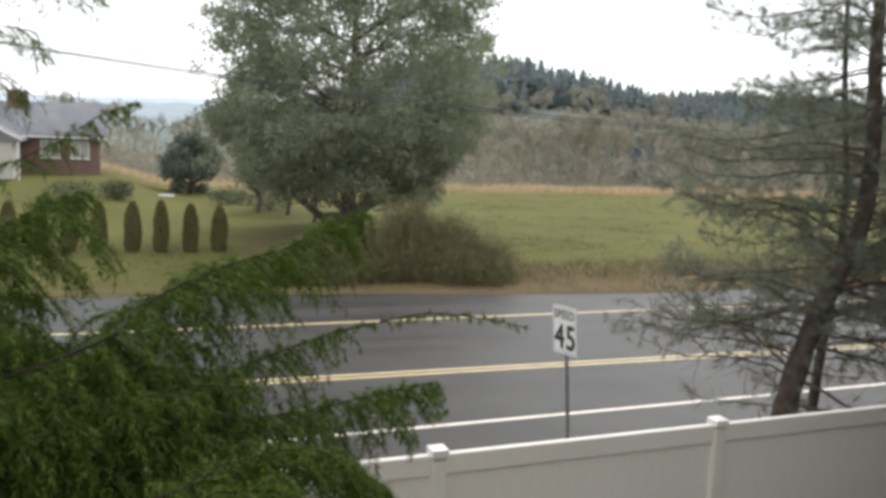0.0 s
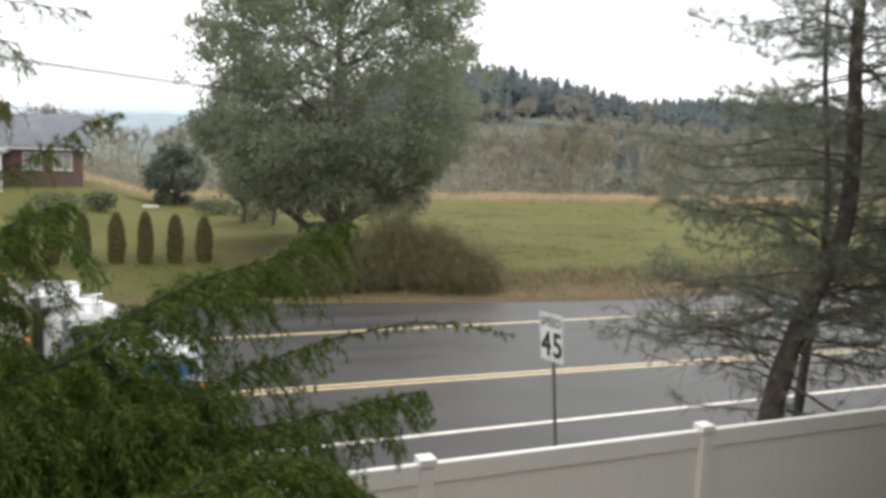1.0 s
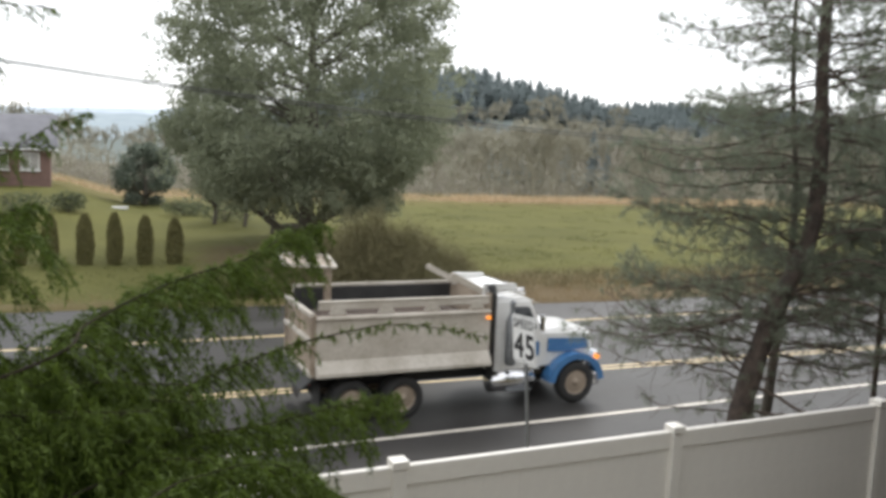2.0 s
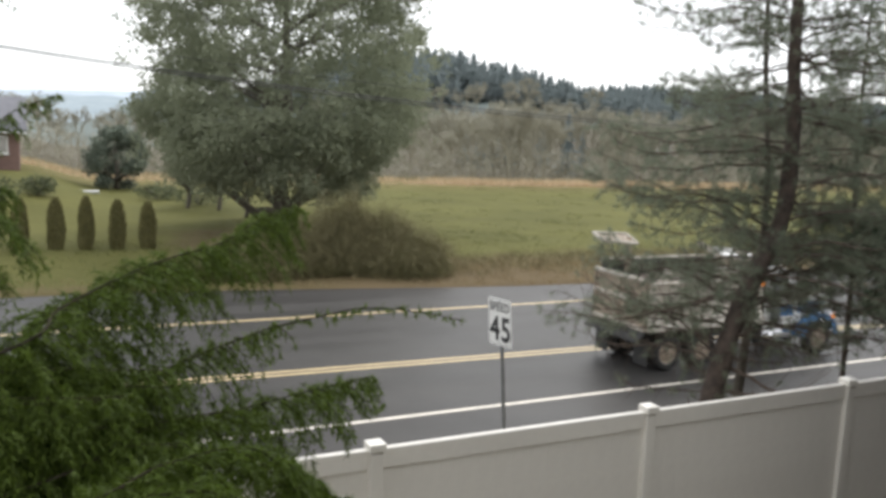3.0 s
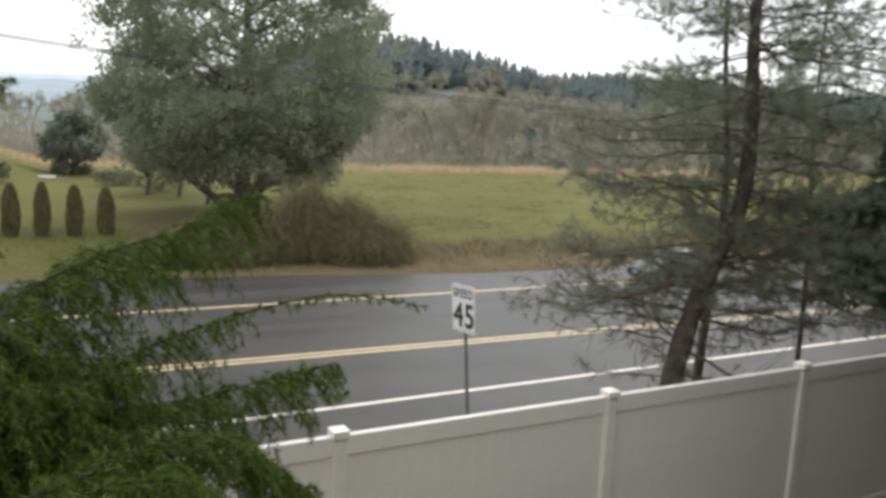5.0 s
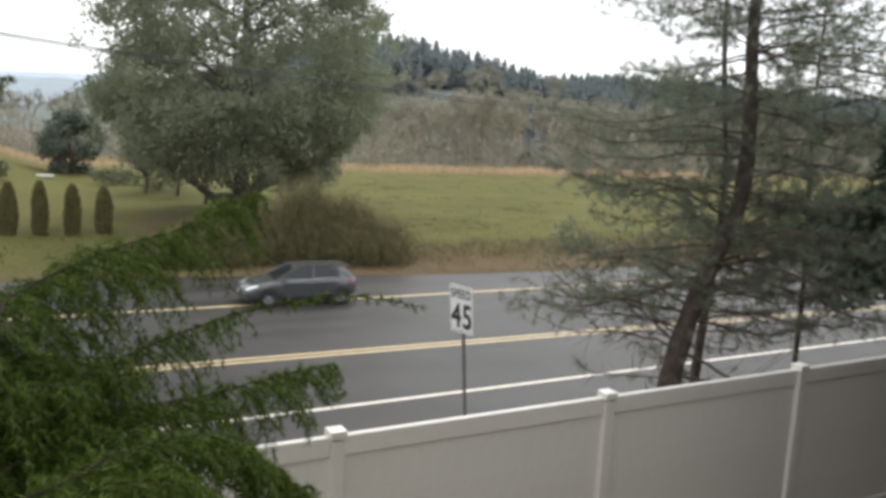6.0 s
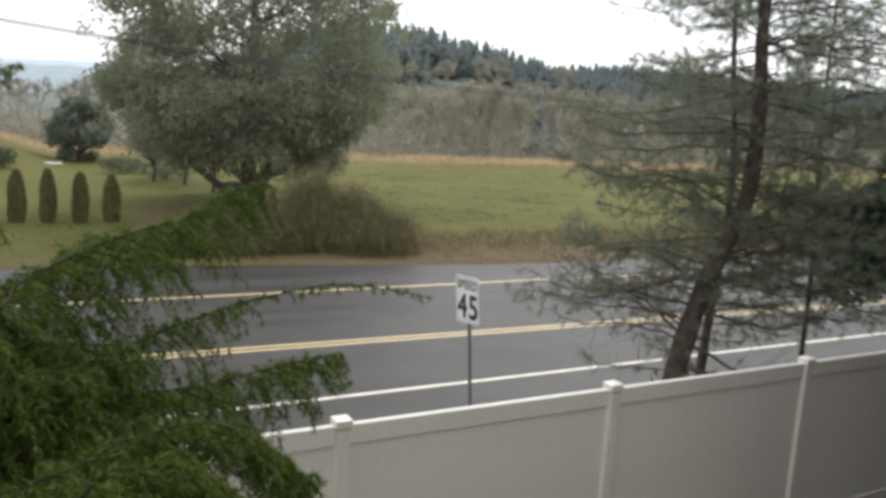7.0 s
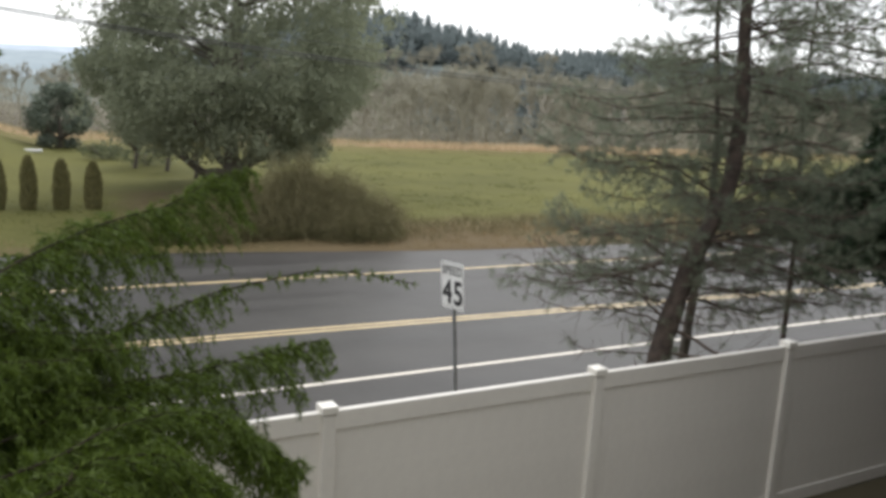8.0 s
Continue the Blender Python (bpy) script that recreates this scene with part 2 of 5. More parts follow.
class Build:
    """Collects vertices and faces of one mesh."""

    def __init__(self):
        self.v, self.f = [], []

    def add(self, verts, faces):
        k = len(self.v)
        self.v += [tuple(p) for p in verts]
        self.f += [tuple(i + k for i in face) for face in faces]
        return self

    def box(self, c, s, bev=0.0, m=None):
        """A box with bevelled edges, centre c and size s."""
        h = [q / 2 for q in s]
        bev = min(bev, *(q * 0.45 for q in h)) if bev else 0
        bm = bmesh.new()
        for sx in (-1, 1):
            for sy in (-1, 1):
                for sz in (-1, 1):
                    if bev:
                        for k in range(3):
                            d = [h[0] - bev, h[1] - bev, h[2] - bev]
                            d[k] = h[k]
                            bm.verts.new((sx * d[0], sy * d[1], sz * d[2]))
                    else:
                        bm.verts.new((sx * h[0], sy * h[1], sz * h[2]))
        return self._hull(bm, Matrix.Translation(c) @ (m or Matrix()))

    def hull(self, pts):
        bm = bmesh.new()
        for p in pts:
            bm.verts.new(p)
        return self._hull(bm, Matrix())

    def _hull(self, bm, m):
        bmesh.ops.convex_hull(bm, input=bm.verts)
        bmesh.ops.dissolve_limit(bm, angle_limit=0.01, verts=bm.verts, edges=bm.edges)
        bm.verts.ensure_lookup_table()
        bm.verts.index_update()
        self.add([m @ v.co for v in bm.verts], [[v.index for v in f.verts] for f in bm.faces])
        bm.free()
        return self

    def tube(self, pts, radii, n=8, cap=True):
        """A round limb along pts."""
        pts = [Vector(p) for p in pts]
        rings = []
        for i, p in enumerate(pts):
            d = (pts[min(i + 1, len(pts) - 1)] - pts[max(i - 1, 0)]).normalized()
            a = d.orthogonal().normalized() if i == 0 else (a - d * a.dot(d)).normalized()
            b = d.cross(a)
            r = radii[i] if hasattr(radii, "__len__") else radii
            rings.append([p + (a * math.cos(2 * math.pi * j / n) + b * math.sin(2 * math.pi * j / n)) * r for j in range(n)])
        faces = [(i * n + j, i * n + (j + 1) % n, (i + 1) * n + (j + 1) % n, (i + 1) * n + j) for i in range(len(pts) - 1) for j in range(n)]
        if cap:
            faces += [tuple(range(n - 1, -1, -1)), tuple((len(pts) - 1) * n + j for j in range(n))]
        return self.add([p for ring in rings for p in ring], faces)

    def lathe(self, profile, c, axis="y", n=28):
        """Turn (radius, offset) pairs round an axis through c."""
        verts, k = [], len(profile)
        for j in range(n):
            t = 2 * math.pi * j / n
            for r, o in profile:
                q = (r * math.cos(t), o, r * math.sin(t)) if axis == "y" else (r * math.cos(t), r * math.sin(t), o)
                verts.append((c[0] + q[0], c[1] + q[1], c[2] + q[2]))
        faces = [(j * k + i, j * k + i + 1, ((j + 1) % n) * k + i + 1, ((j + 1) % n) * k + i) for j in range(n) for i in range(k - 1)]
        return self.add(verts, faces)

    def prism(self, profile, y0, y1, inset=0.0):
        """Extrude an (x, z) outline from y0 to y1."""
        n = len(profile)
        verts = [(x, y0, z) for x, z in profile] + [(x, y1, z) for x, z in profile]
        faces = [tuple(range(n - 1, -1, -1)), tuple(range(n, 2 * n))] + [(i, (i + 1) % n, n + (i + 1) % n, n + i) for i in range(n)]
        return self.add(verts, faces)

    def obj(self, name, material, parent=None, label="", smooth=False):
        me = bpy.data.meshes.new(name)
        me.from_pydata(self.v, [], self.f)
        bm = bmesh.new()
        bm.from_mesh(me)
        bmesh.ops.recalc_face_normals(bm, faces=bm.faces)
        bm.to_mesh(me)
        bm.free()
        if smooth:
            me.polygons.foreach_set("use_smooth", [True] * len(me.polygons))
        me.materials.append(material)
        ob = new(name, me)
        if parent:
            ob.parent = parent
        if label:
            ob["label"] = label
        return ob


def sheet(name, quads, material, parent=None, label=""):
    """Many loose small faces, an (n, 3 or 4, 3) array, as one mesh."""
    n, k, _ = quads.shape
    me = bpy.data.meshes.new(name)
    me.vertices.add(n * k)
    me.vertices.foreach_set("co", quads.reshape(-1).astype(np.float32))
    me.loops.add(n * k)
    me.loops.foreach_set("vertex_index", np.arange(n * k, dtype=np.int32))
    me.polygons.add(n)
    me.polygons.foreach_set("loop_start", np.arange(0, n * k, k, dtype=np.int32))
    me.update(calc_edges=True)
    me.materials.append(material)
    ob = new(name, me)
    if parent:
        ob.parent = parent
    if label:
        ob["label"] = label
    if parent:
        ob["kind"] = "stuff"
    return ob


def unit(v):
    return v / np.maximum(np.linalg.norm(v, axis=-1, keepdims=True), 1e-9)


def leaves(c, size, droop=0.0, aspect=0.55):
    """Diamond leaves at centres c, turned at random."""
    n = len(c)
    d = unit(rng.normal(size=(n, 3)) - [0, 0, droop])
    s = unit(np.cross(d, rng.normal(size=(n, 3))))
    L = (size * rng.uniform(0.6, 1.3, n))[:, None]
    return np.stack([c - d * L / 2, c + s * L * aspect / 2, c + d * L / 2, c - s * L * aspect / 2], 1)


def needles(base, d, length, width):
    """Thin triangles from base along d."""
    s = unit(np.cross(d, rng.normal(size=base.shape)))
    w = np.asarray(width).reshape(-1, 1) / 2
    return np.stack([base - s * w, base + s * w, base + d * np.asarray(length).reshape(-1, 1)], 1)


def blob(n, c, r, power=0.4):
    """n points in an ellipsoid, denser towards its skin."""
    d = unit(rng.normal(size=(n, 3)))
    return np.asarray(c) + d * (rng.uniform(0.05, 1, n) ** power)[:, None] * np.asarray(r)


def thing(name, label, category, group="", loc=(0, 0, 0)):
    ob = new(name)
    ob.location = loc
    ob.empty_display_size = 0.2
    return tagged(ob, label, category, group)


def bez(pts, n):
    """A smooth line through pts (Catmull-Rom), as an array."""
    p = np.array(pts, float)
    p = np.vstack([2 * p[0] - p[1], p, 2 * p[-1] - p[-2]])
    out = []
    for t in np.linspace(0, len(p) - 3 - 1e-6, n):
        i = int(t)
        u = t - i
        a, b, c, d = p[i:i + 4]
        out.append(0.5 * (2 * b + (c - a) * u + (2 * a - 5 * b + 4 * c - d) * u * u + (3 * b - a - 3 * c + d) * u ** 3))
    return np.array(out)


def ease(t):
    t = np.clip(t, 0, 1)
    return t * t * (3 - 2 * t)


# ---------------------------------------------------------------- ground and road


def height(x, y):
    """Height of the land: house terrace, bank down to the road, level field, rise by the far house, wooded hill."""
    x, y = np.asarray(x, float), np.asarray(y, float)
    z = 2.53 * ease((13.8 - y) / 7.4)
    z = z + 1.75 * ease((y - 50) / 30) * ease((7 - x) / 9)
    z = z + 14.0 * np.exp(-((x - 124) / 50) ** 2) * ease((y - 130) / 160)
    z = z + 13.0 * ease((y - 125) / 170) * ease((x - 30) / 90)
    z = z + 7.5 * ease((y - 130) / 160) * ease((x - 190) / 45)
    z = z + 0.16 * ease((y - 33) / 2.5) * ease((x - 2) / 14)
    return z


def road_far(x):
    """The far edge of the asphalt, which the verge overgrows."""
    return 32.75 - 2.4 * ease((np.asarray(x, float) - 1) / 22)


def build_ground():
    xs = np.concatenate([np.linspace(-2500, -140, 14), np.linspace(-120, -20, 14), np.linspace(-15, 60, 61), np.linspace(65, 460, 60), np.linspace(500, 3000, 14)])
    ys = np.concatenate([np.linspace(-1500, -60, 8), np.linspace(-40, 0, 6), np.linspace(1, 14, 19), [14.6, 31], np.linspace(32, 60, 40), np.linspace(62, 360, 90), np.linspace(400, 4200, 16)])
    X, Y = np.meshgrid(xs, ys)
    Z = height(X, Y)
    grass = (Y > 34) & (Y < 130)
    Z = Z + np.where(grass, 0.10 * np.vectorize(lambda a, b: noise.noise((a * 0.35, b * 0.35, 0)))(X, Y), 0)
    Z = np.where((Y > 13.9) & (Y < 31.9), -0.04, Z)
    b = Build()
    b.v = [tuple(p) for p in np.stack([X, Y, Z], -1).reshape(-1, 3)]
    w = len(xs)
    b.f = [(j * w + i, j * w + i + 1, (j + 1) * w + i + 1, (j + 1) * w + i) for j in range(len(ys) - 1) for i in range(w - 1)]
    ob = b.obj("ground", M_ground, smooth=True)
    return tagged(ob, "damp green winter field with brown dead growth", "ground", kind="structure")


def build_road():
    b = Build()
    xs = np.concatenate([np.linspace(-400, -10, 30), np.linspace(-8, 60, 69), np.linspace(65, 500, 30)])
    for k, x in enumerate(xs):
        b.v += [(x, 13.9 + 0.1 * math.sin(x * 0.9), -0.12), (x, 13.95 + 0.1 * math.sin(x * 0.9), 0.0), (x, 20.7, 0.02), (x, float(road_far(x)) + 0.10 * noise.noise((x * 0.8, 0, 0)), 0.0), (x, float(road_far(x)) + 0.15, -0.12)]
    b.f = [(k * 5 + j, (k + 1) * 5 + j, (k + 1) * 5 + j + 1, k * 5 + j + 1) for k in range(len(xs) - 1) for j in range(4)]
    tagged(b.obj("road", M_asphalt), "damp grey asphalt road with worn paint lines", "road", kind="structure")
    # verge that laps over the far edge of the asphalt
    v = Build()
    for k, x in enumerate(xs):
        e = float(road_far(x)) + 0.10 * noise.noise((x * 0.8, 0, 0))
        w = 0.05 * noise.noise((x * 2.3, 4, 0))
        v.v += [(x, e - 0.03 + w, -0.02), (x, e + 0.10, 0.06), (x, e + 0.9, 0.09), (x, 34.4, float(height(x, 34.4)) + 0.02)]
    v.f = [(k * 4 + j, (k + 1) * 4 + j, (k + 1) * 4 + j + 1, k * 4 + j + 1) for k in range(len(xs) - 1) for j in range(3)]
    tagged(v.obj("verge", M_ground, smooth=True), "brown and green grass verge beside the road", "verge", kind="structure")

    def line(name, y, w, material, label, tilt=0.0):
        q = Build()
        for x in np.linspace(-60, 160, 111):
            yy = y - tilt * (x - 10)
            zz = 0.006 + 0.02 * (1 - min(abs(yy - 20.7) / 9, 1))
            j = 0.012 * noise.noise((x * 1.7, y, 0))
            q.v += [(x, yy - w / 2 + j, zz), (x, yy + w / 2 + j, zz)]
        q.f = [(2 * i, 2 * i + 2, 2 * i + 3, 2 * i + 1) for i in range(110)]
        tagged(q.obj(name, material), label, "road marking", kind="structure")

    line("fog_line", 16.66, 0.15, M_white_line, "worn white edge line on the asphalt")
    line("centre_line", 20.50, 0.10, M_yellow_line, "double yellow line on the asphalt", 0.028)
    line("centre_line", 20.80, 0.10, M_yellow_line, "double yellow line on the asphalt", 0.028)
    line("far_line", 27.05, 0.14, M_yellow_line, "single pale yellow line on the asphalt")


build_ground()
build_road()

# ---------------------------------------------------------------- the unseen house behind the camera (closes the place, shapes the fence's light)


def build_own_house():
    b = Build()
    # House block and roof are unseen; the pale siding bounces light to the fence.
    b.box((5.4, -4.62, 5.4), (13.2, 8.0, 6.2))
    tagged(b.obj("wall_house", M_siding), "unseen pale house wall, bounces light to the fence", "wall", kind="structure")
    # Wing and hipped roof are added out of view to block the fence's skylight.
    b = Build().box((10.6, 1.49, 4.9), (8.0, 4.22, 5.2)).box((5.84, 1.03, 5.3), (1.5, 3.3, 6.0))
    tagged(b.obj("blocker_wall", M_blocker), "unseen brown wall block added to shade the fence", "wall", kind="structure")
    r = Build().hull([(x, y, z) for x, y, z in ((8.2, 5.0, 7.3), (15.2, 5.0, 7.3), (7.4, -0.6, 7.3), (15.2, -0.6, 7.3), (8.2, 5.0, 7.5), (15.2, 5.0, 7.5), (9.5, 1.6, 9.2), (13.0, 1.6, 9.2), (7.4, -0.6, 7.5), (15.2, -0.6, 7.5))])
    tagged(r.obj("blocker_roof", M_roof), "unseen grey hipped roof added to shade the fence", "roof", kind="structure")
    r = Build()
    r.add([(-1.6, 0.0, 8.3), (13, 0.0, 8.3), (13, -5.5, 10.8), (-1.6, -5.5, 10.8), (-1.6, 0.0, 8.5), (13, 0.0, 8.5), (13, -5.5, 11.0), (-1.6, -5.5, 11.0)],
          [(0, 1, 2, 3), (7, 6, 5, 4), (0, 4, 5, 1), (1, 5, 6, 2), (2, 6, 7, 3), (3, 7, 4, 0)])
    r.add([(-1.6, -5.5, 10.8), (13, -5.5, 10.8), (13, -9.4, 8.3), (-1.6, -9.4, 8.3), (-1.6, -5.5, 11.0), (13, -5.5, 11.0), (13, -9.4, 8.5), (-1.6, -9.4, 8.5)],
          [(0, 1, 2, 3), (7, 6, 5, 4), (0, 4, 5, 1), (1, 5, 6, 2), (2, 6, 7, 3), (3, 7, 4, 0)])
    for x in (-1.2, 11.9):
        r.add([(x, -0.62, 8.3), (x, -8.6, 8.3), (x, -5.5, 10.8), (x + 0.1, -0.62, 8.3), (x + 0.1, -8.6, 8.3), (x + 0.1, -5.5, 10.8)], [(0, 1, 2), (5, 4, 3), (0, 3, 4, 1), (1, 4, 5, 2), (2, 5, 3, 0)])
    tagged(r.obj("roof_house", M_roof), "unseen grey shingled roof of the house", "roof", kind="structure")


build_own_house()

# ---------------------------------------------------------------- white vinyl fence
FENCE_Y, FENCE_TOP, FENCE_X, BAY = 5.13, 4.36, 2.107, 2.44


def build_fence():
    fence = thing("fence", "white vinyl privacy fence with square capped posts", "fence", loc=(FENCE_X, FENCE_Y, 2.53))
    top = FENCE_TOP - 2.53
    post = Build().box((0, 0, (top - 0.09) / 2 - 0.1), (0.102, 0.102, top - 0.09 + 0.2), 0.005)
    cap = Build().box((0, 0, top - 0.045), (0.124, 0.124, 0.06), 0.004)
    cap.add([(-0.056, -0.056, top - 0.0155), (0.056, -0.056, top - 0.0155), (0.056, 0.056, top - 0.0155), (-0.056, 0.056, top - 0.0155), (0, 0, top - 0.002)], [(0, 1, 4), (1, 2, 4), (2, 3, 4), (3, 0, 4)])
    rail_t = Build().box((0, 0, top - 0.135), (BAY - 0.102, 0.05, 0.15), 0.007)
    rail_b = Build().box((0, 0, 0.10), (BAY - 0.102, 0.05, 0.15), 0.007)
    plank = Build()
    plank.box((0, 0, (top - 0.05) / 2), (0.1557, 0.022, top - 0.30), 0.0008)
    meshes = {}
    for k in range(-3, 6):
        for nm, bb, dx in (("post", post, 0), ("cap", cap, 0), ("top_rail", rail_t, BAY / 2), ("bottom_rail", rail_b, BAY / 2)):
            if nm not in meshes:
                ob = bb.obj(nm, M_vinyl, fence)
                meshes[nm] = ob.data
            else:
                ob = new(nm, meshes[nm])
                ob.parent = fence
            ob.location = (k * BAY + dx, 0, 0)
        for j in range(15):
            if "plank" not in meshes:
                ob = plank.obj("plank", M_vinyl, fence)
                meshes["plank"] = ob.data
            else:
                ob = new("plank", meshes["plank"])
                ob.parent = fence
            ob.location = (k * BAY + 0.051 + 0.078 + j * 0.1559, 0, 0)


build_fence()

# ---------------------------------------------------------------- speed sign


def lettering(name, text, height_, width_, centre, material, parent, weight=0.0):
    """Raised figures of the built-in font; weight thickens the strokes, in metres."""
    cu = bpy.data.curves.new(name, "FONT")
    cu.body, cu.align_x, cu.align_y, cu.space_character = text, "CENTER", "CENTER", 1.1
    tmp = new(name, cu)
    flat = bpy.data.meshes.new_from_object(tmp.evaluated_get(bpy.context.evaluated_depsgraph_get()))
    bpy.data.objects.remove(tmp)
    co = np.array([v.co[:] for v in flat.vertices])
    lo, hi = co.min(0), co.max(0)
    x = (co[:, 0] - (lo[0] + hi[0]) / 2) * (width_ - 2 * weight) / (hi[0] - lo[0])
    z = (co[:, 1] - (lo[1] + hi[1]) / 2) * (height_ - 2 * weight) / (hi[1] - lo[1])
    faces = [tuple(p.vertices) for p in flat.polygons]
    b = Build()
    for k in range(9):
        dx, dz = (0, 0) if k == 0 else (weight * math.cos(k * math.pi / 4), weight * math.sin(k * math.pi / 4))
        b.add(np.stack([x + dx + centre[0], np.full(len(x), centre[1] - 0.0003 * k), z + dz + centre[2]], 1), faces)
    return b.obj(name, material, parent)


def build_sign():
    base = (6.99, 11.285, float(height(6.99, 11.285)))
    sign = thing("speed_sign", "white speed sign with black figures on a steel post", "road sign", loc=base)
    zc = 3.49 - base[2]
    # the post leans a little
    sign.matrix_basis = Matrix.Translation(base) @ Matrix.Rotation(radians(-4.4), 4, (math.sin(radians(31)), math.cos(radians(31)), 0)) @ pose(0, 0, 0, 0, 0, SIGN_TURN)
    Build().box((0, 0.03, (3.08 - base[2]) / 2 + 0.2), (0.052, 0.045, 3.08 - base[2] + 1.0), 0.006).obj("post", M_steel, sign, "galvanised steel post")
    W, Hh, r = 0.61, 0.79, 0.038
    pr = []
    for cx, cz, a0 in ((W / 2 - r, Hh / 2 - r, 0), (-W / 2 + r, Hh / 2 - r, 90), (-W / 2 + r, -Hh / 2 + r, 180), (W / 2 - r, -Hh / 2 + r, 270)):
        pr += [(cx + r * math.cos(radians(a0 + q)), cz + zc + r * math.sin(radians(a0 + q))) for q in (0, 30, 60, 90)]
    Build().prism(pr, -0.003, 0.003).obj("panel", M_sign, sign, "white sign panel")
    bd = Build()
    t = 0.006
    n = len(pr)
    inn = [(x * (1 - 2 * 0.022 / W), zc + (z - zc) * (1 - 2 * 0.022 / Hh)) for x, z in pr]
    inn2 = [(x * (1 - 2 * (0.022 + t) / W), zc + (z - zc) * (1 - 2 * (0.022 + t) / Hh)) for x, z in pr]
    bd.add([(x, -0.0045, z) for x, z in inn] + [(x, -0.0045, z) for x, z in inn2], [(i, (i + 1) % n, n + (i + 1) % n, n + i) for i in range(n)])
    bd.obj("border", M_sign_black, sign, "thin dark border")
    lettering("word", "SPEED", 0.150, 0.52, (0, -0.006, zc + 0.255), M_sign_black, sign, 0.004)
    lettering("number", "45", 0.42, 0.54, (0, -0.006, zc - 0.11), M_sign_black, sign, 0.013)
    for z in (0.345, -0.345):
        Build().lathe([(0.0, -0.012), (0.012, -0.010), (0.014, -0.003)], (0, 0, zc + z), "y", 10).obj("bolt", M_steel, sign)


SIGN_TURN = -83
build_sign()

# ---------------------------------------------------------------- conifer boughs beside the window


def bough(wood, fol, pts, r0, droop=0.6, reach=0.32, step=0.028, dense=1.0):
    """A drooping cedar bough: a limb, side twigs that hang, and short needles on them."""
    seg = np.linalg.norm(np.diff(np.array(pts), axis=0), axis=1).sum()
    n = max(8, int(seg / step))
    line = bez(pts, n)
    wood.tube(line[::3], np.linspace(r0 * 0.28, 0.002, len(line[::3])), 5)
    tang = unit(np.gradient(line, axis=0))
    for i in range(2, n):
        k = i / (n - 1)
        if dense > 1 and line[i][0] < -0.85 and i % 5:
            continue
        L = reach * (0.25 + 0.75 * math.sin(math.pi * min(0.15 + 0.78 * k, 1.0))) * rng.uniform(0.5, 1.15)
        if k > 0.9:
            L *= 0.75
        side = np.cross(tang[i], [0, 0, 1])
        side = side / np.linalg.norm(side) * (1 if i % 2 else -1)
        d = unit(side * rng.uniform(0.5, 1.0) + tang[i] * rng.uniform(0.25, 0.9) + np.array([0, 0, rng.uniform(-0.9, 0.35)]))
        m = max(5, int(L / 0.017))
        u = np.linspace(0, 1, m)[:, None]
        tw = line[i] + d * L * u + np.array([0, 0, -droop * L]) * u ** 2 + rng.normal(size=(1, 3)) * 0.01 * u
        fol["tw"].append(np.stack([tw[:-1], tw[1:], tw[1:] + [0, 0, 0.004], tw[:-1] + [0, 0, 0.004]], 1))
        tt = unit(np.gradient(tw, axis=0))
        # sub twigs
        for j in range(1, m):
            s2 = unit(np.cross(tt[j], rng.normal(size=3)))
            l2 = L * 0.38 * (1 - 0.6 * j / m) * rng.uniform(0.5, 1.2)
            q = max(4, int(l2 / 0.014))
            v = np.linspace(0, 1, q)[:, None]
            st = tw[j] + (s2 * 0.6 + tt[j] * 0.8) * l2 * v + np.array([0, 0, -0.45 * droop * l2]) * v ** 2
            dd = unit(np.gradient(st, axis=0)) if q > 1 else tt[j:j + 1]
            k2 = max(1, int(3.4 * dense))
            b = np.repeat(st, k2, 0)
            dn = unit(np.repeat(dd, k2, 0) * 0.8 + rng.normal(size=b.shape) * 0.55 - [0, 0, 0.2])
            fol["nd"].append(needles(b, dn, rng.uniform(0.024, 0.044, len(b)), rng.uniform(0.0032, 0.0060, len(b))))
        b = np.repeat(tw, max(1, int(3 * dense)), 0)
        dn = unit(np.repeat(tt, max(1, int(3 * dense)), 0) * 0.7 + rng.normal(size=b.shape) * 0.6)
        fol["nd"].append(needles(b, dn, rng.uniform(0.024, 0.044, len(b)), rng.uniform(0.0032, 0.0060, len(b))))


